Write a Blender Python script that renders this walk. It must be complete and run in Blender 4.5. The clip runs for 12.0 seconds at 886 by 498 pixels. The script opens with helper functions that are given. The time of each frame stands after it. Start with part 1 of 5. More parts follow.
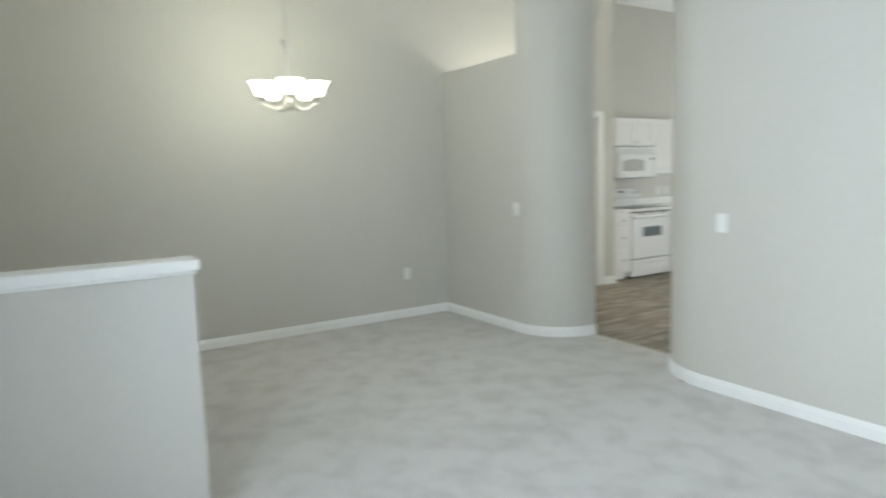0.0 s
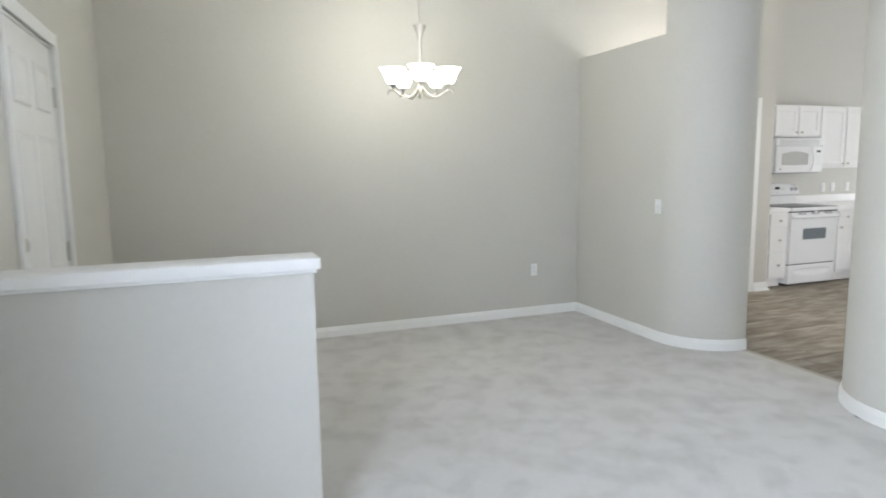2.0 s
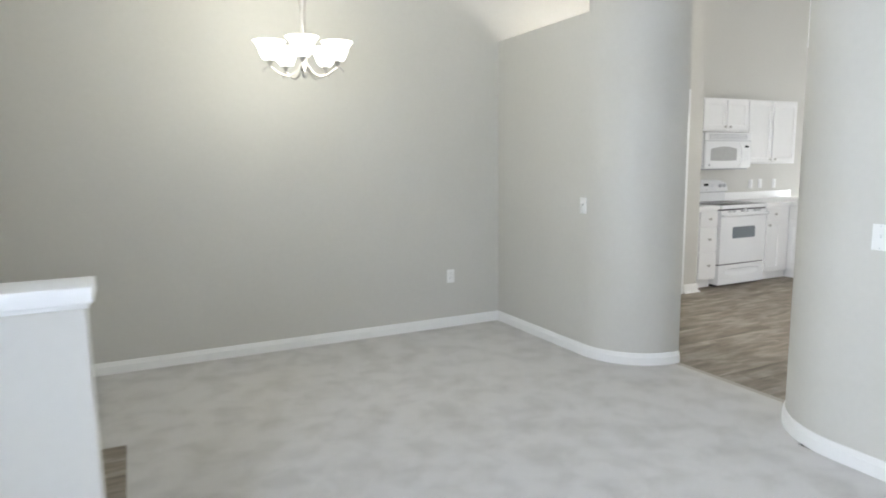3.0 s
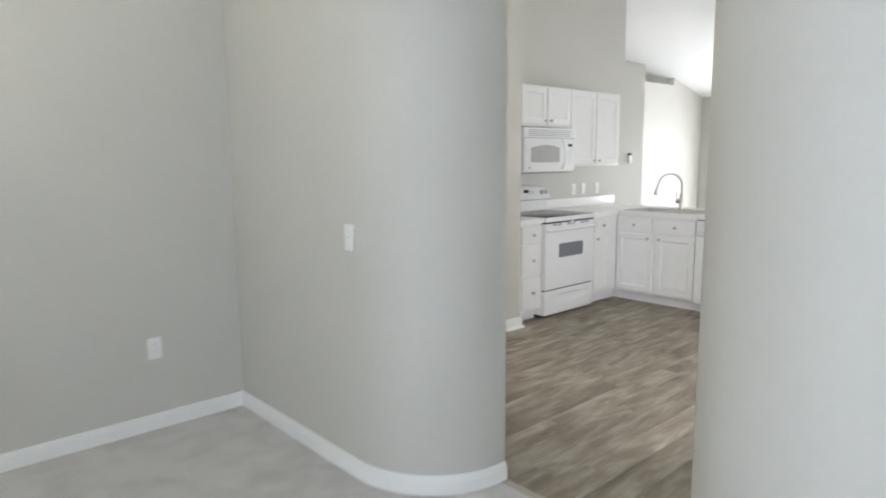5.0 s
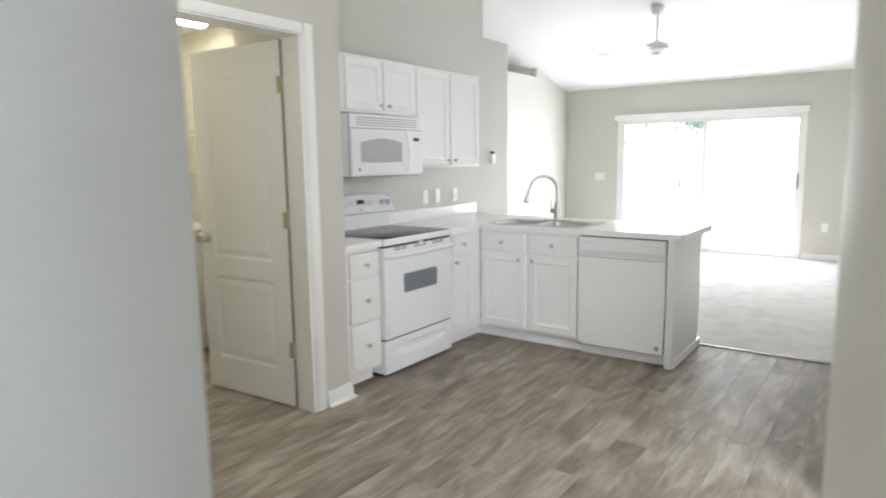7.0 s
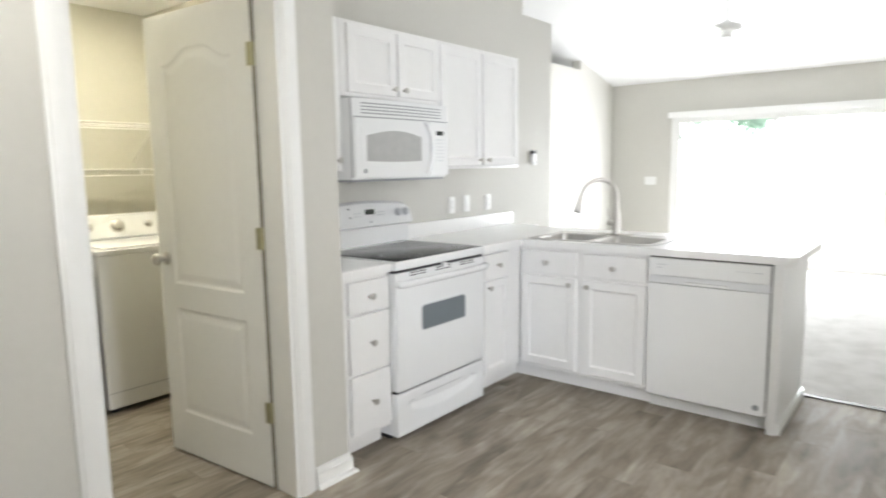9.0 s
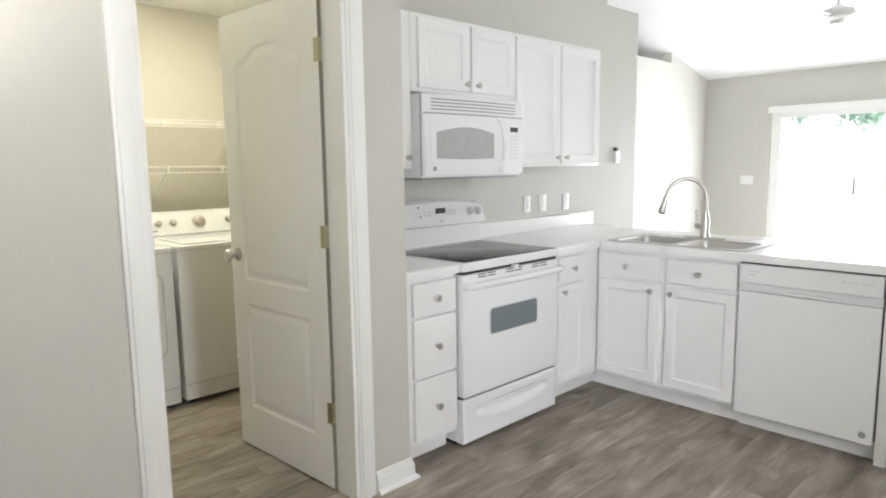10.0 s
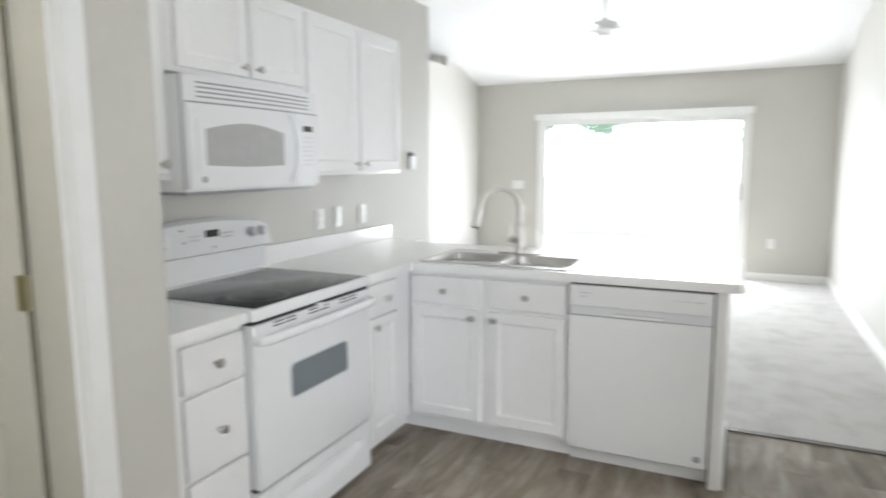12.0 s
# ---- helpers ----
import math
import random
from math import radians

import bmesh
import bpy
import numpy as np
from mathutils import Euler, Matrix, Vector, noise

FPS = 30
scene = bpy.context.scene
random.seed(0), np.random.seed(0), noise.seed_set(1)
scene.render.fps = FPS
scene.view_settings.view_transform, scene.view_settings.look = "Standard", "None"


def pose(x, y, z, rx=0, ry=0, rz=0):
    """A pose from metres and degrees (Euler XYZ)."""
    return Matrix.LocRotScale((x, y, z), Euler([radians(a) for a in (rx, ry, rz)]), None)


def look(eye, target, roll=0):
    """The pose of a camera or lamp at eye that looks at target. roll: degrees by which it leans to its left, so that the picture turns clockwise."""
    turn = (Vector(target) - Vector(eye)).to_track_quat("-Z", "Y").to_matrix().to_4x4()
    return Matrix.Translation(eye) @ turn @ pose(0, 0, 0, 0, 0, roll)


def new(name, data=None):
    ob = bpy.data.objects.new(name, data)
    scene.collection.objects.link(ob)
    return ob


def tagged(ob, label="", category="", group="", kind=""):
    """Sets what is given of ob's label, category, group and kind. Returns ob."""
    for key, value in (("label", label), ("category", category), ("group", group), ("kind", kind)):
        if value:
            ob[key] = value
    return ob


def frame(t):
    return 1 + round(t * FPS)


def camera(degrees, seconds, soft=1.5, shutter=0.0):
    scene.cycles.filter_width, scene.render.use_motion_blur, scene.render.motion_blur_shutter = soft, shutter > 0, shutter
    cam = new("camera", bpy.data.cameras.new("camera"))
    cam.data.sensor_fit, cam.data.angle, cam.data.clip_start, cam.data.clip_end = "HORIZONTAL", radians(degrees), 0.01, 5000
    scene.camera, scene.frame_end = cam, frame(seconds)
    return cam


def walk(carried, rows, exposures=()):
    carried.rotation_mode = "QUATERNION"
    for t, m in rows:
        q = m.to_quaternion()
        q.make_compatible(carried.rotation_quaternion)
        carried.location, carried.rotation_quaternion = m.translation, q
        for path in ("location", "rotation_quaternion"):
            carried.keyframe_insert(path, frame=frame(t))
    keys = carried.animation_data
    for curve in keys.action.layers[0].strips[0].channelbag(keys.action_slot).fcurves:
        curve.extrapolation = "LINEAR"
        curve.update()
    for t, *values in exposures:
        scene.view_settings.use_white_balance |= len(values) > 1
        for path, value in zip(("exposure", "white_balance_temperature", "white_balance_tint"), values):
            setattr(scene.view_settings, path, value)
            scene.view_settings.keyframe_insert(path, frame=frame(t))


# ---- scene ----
cam = camera(70.3, 12.0, soft=1.8, shutter=0.6)
PATH = [
    (0, (-1.809, -2.456, 1.4), (-0.763, -0.766, 1.168), -1.8),
    (0.5, (-1.814, -2.462, 1.418), (-1.102, -0.608, 1.181), -1.5),
    (1, (-1.787, -2.449, 1.438), (-1.15, -0.569, 1.189), -1.1),
    (1.5, (-1.771, -2.365, 1.437), (-1.123, -0.489, 1.183), -1.0),
    (2, (-1.717, -2.201, 1.436), (-1.023, -0.344, 1.172), -0.8),
    (2.5, (-1.5, -1.943, 1.406), (-0.694, -0.133, 1.138), -0.8),
    (3, (-1.241, -1.689, 1.405), (-0.364, 0.088, 1.131), -0.7),
    (3.2, (-1.152, -1.569, 1.396), (-0.245, 0.192, 1.122), -0.7),
    (5, (0.126, -0.387, 1.416), (1.455, 1.08, 1.134), -0.5),
    (5.5, (0.51, -0.101, 1.424), (1.909, 1.301, 1.147), -0.8),
    (6, (0.879, 0.142, 1.407), (2.324, 1.497, 1.13), -0.9),
    (6.5, (1.202, 0.318, 1.387), (2.742, 1.564, 1.11), -0.8),
    (7, (1.513, 0.467, 1.389), (3.117, 1.629, 1.11), -0.8),
    (7.2, (1.621, 0.528, 1.391), (3.248, 1.657, 1.109), -0.8),
    (8.8, (2.277, 0.987, 1.363), (3.87, 2.167, 1.099), -0.9),
    (9, (2.286, 1.014, 1.354), (3.831, 2.258, 1.093), -0.9),
    (9.5, (2.326, 1.031, 1.348), (3.74, 2.421, 1.088), -0.9),
    (10, (2.415, 1.04, 1.351), (3.781, 2.477, 1.088), -0.8),
    (10.5, (2.58, 1.183, 1.358), (3.947, 2.619, 1.096), -0.7),
    (11, (2.745, 1.336, 1.372), (4.177, 2.707, 1.109), -0.7),
    (11.5, (2.887, 1.501, 1.38), (4.46, 2.706, 1.112), -0.6),
    (12, (2.852, 1.591, 1.384), (4.646, 2.434, 1.118), -0.3),
]
walk(cam, [(t, look(eye, target, roll)) for t, eye, target, roll in PATH],
     exposures=[(0, -0.16, 6620, 3), (0.9, 0.06, 6500, 9), (1.5, 0.11, 6500, 10), (3, 0.14, 6500, 10), (5, 0.02, 6500, 10), (6.5, 0.10, 6350, 10), (7.2, 0.13, 6500, 10), (8.8, 0.38, 6500, 10), (10, 0.29, 6500, 10), (12, 0.12, 6380, 10)])

# ---- world, sun and large lights ----
world = bpy.data.worlds.new("world")
scene.world = world
world.use_nodes = True
wn = world.node_tree.nodes
sky = wn.new("ShaderNodeTexSky")
sky.sky_type = "NISHITA"
sky.sun_disc = False
sky.sun_elevation = radians(52)
sky.sun_rotation = radians(60)
wn["Background"].inputs[1].default_value = 0.15
world.node_tree.links.new(sky.outputs[0], wn["Background"].inputs[0])

sun = new("sun", bpy.data.lights.new("sun", "SUN"))
sun.data.energy, sun.data.angle, sun.data.color = 4.0, radians(0.5), (1.0, 0.95, 0.88)
sun.matrix_world = look((20, 9, 25), (11, 3, 0))


XE_WALL = -2.40


def window_light(name, eye, target, w, h, watts, colour):
    lamp = new(name, bpy.data.lights.new(name, "AREA"))
    lamp.data.shape, lamp.data.size, lamp.data.size_y = "RECTANGLE", w, h
    lamp.data.energy, lamp.data.color = watts, colour
    lamp.matrix_world = look(eye, target)
    return lamp


window_light("slider_daylight", (11.13, 2.79, 1.0), (5.0, 2.79, 0.9), 2.4, 1.8, 142, (0.90, 0.93, 1.0))
window_light("living_window_daylight", (0.5, -4.8, 1.25), (0.2, 0.0, 0.9), 1.7, 1.7, 17, (0.92, 0.94, 1.0))
window_light("side_window_daylight", (XE_WALL - 0.10, -2.0, 1.7), (3.0, -1.9, 1.25), 1.2, 1.5, 98, (0.70, 0.80, 1.0))
# unseen fill lamp, added to brighten the kitchen fronts
window_light("kitchen_fill_light", (3.40, -0.17, 1.45), (6.0, 2.7, 0.9), 0.5, 1.25, 39, (0.93, 0.94, 0.97))

# ---- materials ----


def material(name, colour, rough=0.5, metal=0.0, grain=0.0, grain_scale=60.0, bump=0.0, bump_scale=200.0, spread=0.0, coat=0.0):
    """A painted or plain surface: colour varied at two scales, fine relief."""
    m = bpy.data.materials.new(name)
    m.use_nodes = True
    nt = m.node_tree
    b = nt.nodes["Principled BSDF"]
    b.inputs["Base Color"].default_value = (*colour, 1)
    b.inputs["Roughness"].default_value = rough
    b.inputs["Metallic"].default_value = metal
    if coat:
        b.inputs["Coat Weight"].default_value = coat
    co = nt.nodes.new("ShaderNodeTexCoord")
    if grain:
        big = nt.nodes.new("ShaderNodeTexNoise")
        big.inputs["Scale"].default_value = grain_scale * 0.06
        big.inputs["Detail"].default_value = 4
        small = nt.nodes.new("ShaderNodeTexNoise")
        small.inputs["Scale"].default_value = grain_scale
        small.inputs["Detail"].default_value = 3
        mix = nt.nodes.new("ShaderNodeMath")
        mix.operation = "ADD"
        ramp = nt.nodes.new("ShaderNodeMapRange")
        ramp.inputs["From Min"].default_value, ramp.inputs["From Max"].default_value = 0.6, 1.4
        ramp.inputs["To Min"].default_value, ramp.inputs["To Max"].default_value = 1 - grain, 1 + grain
        hsv = nt.nodes.new("ShaderNodeHueSaturation")
        hsv.inputs["Color"].default_value = (*colour, 1)
        for n in (big, small):
            nt.links.new(co.outputs["Object"], n.inputs["Vector"])
        nt.links.new(big.outputs[0], mix.inputs[0])
        nt.links.new(small.outputs[0], mix.inputs[1])
        nt.links.new(mix.outputs[0], ramp.inputs["Value"])
        nt.links.new(ramp.outputs[0], hsv.inputs["Value"])
        nt.links.new(hsv.outputs[0], b.inputs["Base Color"])
        if spread:
            rr = nt.nodes.new("ShaderNodeMapRange")
            rr.inputs["From Min"].default_value, rr.inputs["From Max"].default_value = 0.3, 0.7
            rr.inputs["To Min"].default_value, rr.inputs["To Max"].default_value = rough - spread, rough + spread
            nt.links.new(big.outputs[0], rr.inputs["Value"])
            nt.links.new(rr.outputs[0], b.inputs["Roughness"])
    if bump:
        bn = nt.nodes.new("ShaderNodeTexNoise")
        bn.inputs["Scale"].default_value = bump_scale
        bn.inputs["Detail"].default_value = 3
        bp = nt.nodes.new("ShaderNodeBump")
        bp.inputs["Strength"].default_value = bump
        bp.inputs["Distance"].default_value = 0.003
        nt.links.new(co.outputs["Object"], bn.inputs["Vector"])
        nt.links.new(bn.outputs[0], bp.inputs["Height"])
        nt.links.new(bp.outputs[0], b.inputs["Normal"])
    return m


def glow(name, colour, strength):
    m = material(name, colour, 0.4)
    b = m.node_tree.nodes["Principled BSDF"]
    b.inputs["Emission Color"].default_value = (*colour, 1)
    b.inputs["Emission Strength"].default_value = strength
    return m


def carpet_material():
    m = material("carpet_pile", (0.47, 0.455, 0.435), 0.95)
    nt = m.node_tree
    b = nt.nodes["Principled BSDF"]
    b.inputs["Sheen Weight"].default_value = 0.25
    b.inputs["Specular IOR Level"].default_value = 0.1
    co = nt.nodes.new("ShaderNodeTexCoord")
    parts = []
    for scale, detail in ((1.6, 4), (5.5, 9), (240.0, 2)):
        n = nt.nodes.new("ShaderNodeTexNoise")
        n.inputs["Scale"].default_value, n.inputs["Detail"].default_value = scale, detail
        n.inputs["Distortion"].default_value = 0.25 if scale < 20 else 0
        nt.links.new(co.outputs["Object"], n.inputs["Vector"])
        parts.append(n)
    patch = nt.nodes.new("ShaderNodeMapRange")
    patch.inputs["From Min"].default_value, patch.inputs["From Max"].default_value = 0.36, 0.55
    patch.inputs["To Min"].default_value, patch.inputs["To Max"].default_value = 0.0, 1.0
    tone = nt.nodes.new("ShaderNodeMix")
    tone.data_type = "RGBA"
    tone.inputs["A"].default_value = (0.51, 0.497, 0.47, 1)
    tone.inputs["B"].default_value = (0.615, 0.60, 0.575, 1)
    fine = nt.nodes.new("ShaderNodeMapRange")
    fine.inputs["From Min"].default_value, fine.inputs["From Max"].default_value = 0.3, 0.7
    fine.inputs["To Min"].default_value, fine.inputs["To Max"].default_value = 0.84, 1.14
    hsv = nt.nodes.new("ShaderNodeHueSaturation")
    mul = nt.nodes.new("ShaderNodeMath")
    mul.operation = "MULTIPLY_ADD"
    mul.inputs[1].default_value = 0.3
    half = nt.nodes.new("ShaderNodeMath")
    half.operation = "MULTIPLY"
    half.inputs[1].default_value = 0.7
    nt.links.new(parts[1].outputs[0], half.inputs[0])
    nt.links.new(parts[0].outputs[0], mul.inputs[0])
    nt.links.new(half.outputs[0], mul.inputs[2])
    nt.links.new(mul.outputs[0], patch.inputs["Value"])
    nt.links.new(patch.outputs[0], tone.inputs["Factor"])
    nt.links.new(parts[2].outputs[0], fine.inputs["Value"])
    nt.links.new(tone.outputs["Result"], hsv.inputs["Color"])
    nt.links.new(fine.outputs[0], hsv.inputs["Value"])
    nt.links.new(hsv.outputs[0], b.inputs["Base Color"])
    bp = nt.nodes.new("ShaderNodeBump")
    bp.inputs["Strength"].default_value, bp.inputs["Distance"].default_value = 0.7, 0.006
    nt.links.new(parts[2].outputs[0], bp.inputs["Height"])
    nt.links.new(bp.outputs[0], b.inputs["Normal"])
    return m


def plank_material():
    """Weathered grey-brown wood-look vinyl, streaked along x, each plank its own tone."""
    m = material("grey_wood_vinyl", (0.2, 0.165, 0.135), 0.42)
    nt = m.node_tree
    b = nt.nodes["Principled BSDF"]
    b.inputs["Specular IOR Level"].default_value = 0.3
    co = nt.nodes.new("ShaderNodeTexCoord")
    info = nt.nodes.new("ShaderNodeObjectInfo")
    geo = nt.nodes.new("ShaderNodeNewGeometry")
    shift = nt.nodes.new("ShaderNodeVectorMath")
    shift.operation = "MULTIPLY_ADD"
    shift.inputs[1].default_value = (1, 1, 1)
    scale = nt.nodes.new("ShaderNodeVectorMath")
    scale.operation = "SCALE"
    scale.inputs["Scale"].default_value = 37.0
    comb = nt.nodes.new("ShaderNodeCombineXYZ")
    nt.links.new(info.outputs["Random"], comb.inputs[0])
    nt.links.new(info.outputs["Random"], comb.inputs[2])
    nt.links.new(comb.outputs[0], scale.inputs[0])
    nt.links.new(co.outputs["Object"], shift.inputs[0])
    nt.links.new(scale.outputs[0], shift.inputs[2])
    noises = []
    for sx, sy, detail in ((2.5, 8.5, 8), (6.5, 38.0, 4), (0.9, 2.6, 3)):
        mp = nt.nodes.new("ShaderNodeMapping")
        mp.inputs["Scale"].default_value = (sx, sy, 1)
        n = nt.nodes.new("ShaderNodeTexNoise")
        n.inputs["Scale"].default_value, n.inputs["Detail"].default_value = 1.0, detail
        n.inputs["Distortion"].default_value = 0.7
        nt.links.new(shift.outputs[0], mp.inputs["Vector"])
        nt.links.new(mp.outputs[0], n.inputs["Vector"])
        noises.append(n)
    ramp = nt.nodes.new("ShaderNodeValToRGB")
    e = ramp.color_ramp.elements
    e[0].position, e[0].color = 0.30, (0.128, 0.106, 0.082, 1)
    e[1].position, e[1].color = 0.72, (0.43, 0.385, 0.322, 1)
    mid = ramp.color_ramp.elements.new(0.5)
    mid.color = (0.248, 0.213, 0.170, 1)
    add = nt.nodes.new("ShaderNodeMath")
    add.operation = "MULTIPLY_ADD"
    add.inputs[1].default_value = 0.25
    part1 = nt.nodes.new("ShaderNodeMath")
    part1.operation = "MULTIPLY"
    part1.inputs[1].default_value = 0.77
    nt.links.new(noises[0].outputs[0], part1.inputs[0])
    nt.links.new(noises[1].outputs[0], add.inputs[0])
    nt.links.new(part1.outputs[0], add.inputs[2])
    nt.links.new(add.outputs[0], ramp.inputs[0])
    tone = nt.nodes.new("ShaderNodeMapRange")
    tone.inputs["To Min"].default_value, tone.inputs["To Max"].default_value = 0.91, 1.09
    nt.links.new(info.outputs["Random"], tone.inputs["Value"])
    hsv = nt.nodes.new("ShaderNodeHueSaturation")
    nt.links.new(ramp.outputs[0], hsv.inputs["Color"])
    nt.links.new(tone.outputs[0], hsv.inputs["Value"])
    nt.links.new(hsv.outputs[0], b.inputs["Base Color"])
    rr = nt.nodes.new("ShaderNodeMapRange")
    rr.inputs["To Min"].default_value, rr.inputs["To Max"].default_value = 0.5, 0.7
    nt.links.new(noises[2].outputs[0], rr.inputs["Value"])
    nt.links.new(rr.outputs[0], b.inputs["Roughness"])
    bp = nt.nodes.new("ShaderNodeBump")
    bp.inputs["Strength"].default_value, bp.inputs["Distance"].default_value = 0.25, 0.002
    nt.links.new(noises[1].outputs[0], bp.inputs["Height"])
    nt.links.new(bp.outputs[0], b.inputs["Normal"])
    return m


def glass_material(name, tint=(1, 1, 1), rough=0.0):
    m = material(name, tint, rough)
    b = m.node_tree.nodes["Principled BSDF"]
    b.inputs["Transmission Weight"].default_value = 1.0
    b.inputs["IOR"].default_value = 1.45
    return m


WALL = material("greige_wall_paint", (0.561, 0.549, 0.503), 0.6, grain=0.025, grain_scale=30, bump=0.12, bump_scale=160)
LAUNDRY = material("cream_wall_paint", (0.58, 0.56, 0.475), 0.6, grain=0.025, grain_scale=30, bump=0.12, bump_scale=160)
CEIL = material("white_ceiling_paint", (0.84, 0.84, 0.83), 0.9, grain=0.02, grain_scale=40, bump=0.35, bump_scale=90)
TRIM = material("white_trim_paint", (0.83, 0.83, 0.81), 0.32, grain=0.02, grain_scale=25, bump=0.04, bump_scale=300)
CABINET = material("white_cabinet_paint", (0.83, 0.825, 0.81), 0.3, grain=0.02, grain_scale=25, bump=0.03, bump_scale=260)
ENAMEL = material("white_enamel", (0.82, 0.825, 0.82), 0.2, grain=0.01, grain_scale=15, coat=0.3)
PLASTIC = material("white_plastic", (0.8, 0.8, 0.78), 0.35, grain=0.01)
LAMINATE = material("white_laminate", (0.86, 0.855, 0.84), 0.28, grain=0.03, grain_scale=120, bump=0.03, bump_scale=500)
NICKEL = material("brushed_nickel", (0.56, 0.54, 0.51), 0.32, 1.0, grain=0.06, grain_scale=200)
STEEL = material("stainless_steel", (0.55, 0.54, 0.525), 0.38, 1.0, grain=0.06, grain_scale=150, spread=0.04)
BRASS = material("satin_brass", (0.40, 0.38, 0.26), 0.34, 1.0, grain=0.05)
BLACK = material("black_plastic", (0.02, 0.02, 0.022), 0.35, grain=0.05)
RUBBER = material("dark_rubber", (0.03, 0.03, 0.03), 0.7, grain=0.1)
GREY = material("grey_plastic", (0.30, 0.31, 0.32), 0.4, grain=0.03)
PALE_GREY = material("pale_grey_plastic", (0.55, 0.56, 0.57), 0.35, grain=0.02)
# pale grey that carries the shade of the dishwasher's handle pocket
POCKET_SHADE = material("pocket_shade_grey", (0.68, 0.69, 0.70), 0.35, grain=0.02)
COOKTOP = material("black_ceramic_glass", (0.03, 0.032, 0.035), 0.2, grain=0.05)
OVEN_GLASS = material("grey_oven_glass", (0.16, 0.185, 0.20), 0.12, grain=0.03)
MICRO_GLASS = material("speckled_grey_window", (0.44, 0.44, 0.43), 0.25, grain=0.08, grain_scale=400)
LCD = material("dark_display", (0.03, 0.035, 0.03), 0.15)
# olive-grey holds the shade that falls on the laundry door's hinge edge
SHADED_EDGE = material("shaded_door_edge", (0.20, 0.185, 0.14), 0.8, grain=0.12, grain_scale=50)
CARPET = carpet_material()
VINYL = plank_material()
SUBFLOOR = material("dark_joint", (0.06, 0.05, 0.045), 0.8, grain=0.1)
PANE = glass_material("window_glass")
SHADE = glow("lit_frosted_glass", (1.0, 0.97, 0.90), 3.5)
RING = material("faint_burner_print", (0.075, 0.075, 0.08), 0.3)
TUBE = glow("fluorescent_tube", (1.0, 0.95, 0.80), 14.0)
WIRE = material("white_coated_wire", (0.82, 0.80, 0.74), 0.35)
FROSTED = glass_material("frosted_bowl", (0.95, 0.95, 0.93), 0.7)
CONCRETE = material("pale_concrete", (0.5, 0.49, 0.46), 0.85, grain=0.12, grain_scale=40, bump=0.3, bump_scale=80)
LEAF = material("green_leaves", (0.12, 0.22, 0.14), 0.55, grain=0.35, grain_scale=6)
lt = LEAF.node_tree
through_leaf = lt.nodes.new("ShaderNodeBsdfTranslucent")
through_leaf.inputs[0].default_value = (0.56, 0.70, 0.62, 1)
leaf_mix = lt.nodes.new("ShaderNodeMixShader")
leaf_mix.inputs[0].default_value = 0.75
lt.links.new(lt.nodes["Principled BSDF"].outputs[0], leaf_mix.inputs[1])
lt.links.new(through_leaf.outputs[0], leaf_mix.inputs[2])
lt.links.new(leaf_mix.outputs[0], lt.nodes["Material Output"].inputs[0])
BARK = material("brown_bark", (0.14, 0.10, 0.07), 0.9, grain=0.25, grain_scale=30, bump=0.6, bump_scale=40)
LAWN = material("pale_sand", (0.55, 0.53, 0.47), 0.9, grain=0.3, grain_scale=20, bump=0.6, bump_scale=60)

# ---- mesh helpers ----


def add_box(bm, x0, y0, z0, x1, y1, z1, bevel=0.0, seg=2):
    got = bmesh.ops.create_cube(bm, size=1.0)
    bmesh.ops.scale(bm, vec=(x1 - x0, y1 - y0, z1 - z0), verts=got["verts"])
    bmesh.ops.translate(bm, vec=((x0 + x1) / 2, (y0 + y1) / 2, (z0 + z1) / 2), verts=got["verts"])
    if bevel:
        edges = list({e for v in got["verts"] for e in v.link_edges})
        bmesh.ops.bevel(bm, geom=edges, offset=bevel, segments=seg, affect="EDGES", profile=0.6)


def add_prism(bm, outline, lo, hi, axis="z"):
    """An outline (counter-clockwise) drawn out from lo to hi along an axis."""
    def place(a, b, c):
        return {"z": (a, b, c), "y": (a, c, b), "x": (c, a, b)}[axis]
    low = [bm.verts.new(place(a, b, lo)) for a, b in outline]
    top = [bm.verts.new(place(a, b, hi)) for a, b in outline]
    n = len(outline)
    for i in range(n):
        bm.faces.new((low[i], low[(i + 1) % n], top[(i + 1) % n], top[i]))
    bm.faces.new(top)
    bm.faces.new(low[::-1])
    bmesh.ops.recalc_face_normals(bm, faces=bm.faces[:])


def add_lathe(bm, profile, m, steps=20):
    """A profile of (radius, height) turned round the z axis of the pose m."""
    rings = []
    for r, h in profile:
        if r < 1e-5:
            rings.append([bm.verts.new(m @ Vector((0, 0, h)))])
        else:
            rings.append([bm.verts.new(m @ Vector((r * math.cos(2 * math.pi * k / steps), r * math.sin(2 * math.pi * k / steps), h))) for k in range(steps)])
    for a, b in zip(rings, rings[1:]):
        for k in range(steps):
            k2 = (k + 1) % steps
            if len(a) == 1 and len(b) == 1:
                continue
            if len(a) == 1:
                bm.faces.new((a[0], b[k], b[k2]))
            elif len(b) == 1:
                bm.faces.new((a[k], a[k2], b[0]))
            else:
                bm.faces.new((a[k], a[k2], b[k2], b[k]))


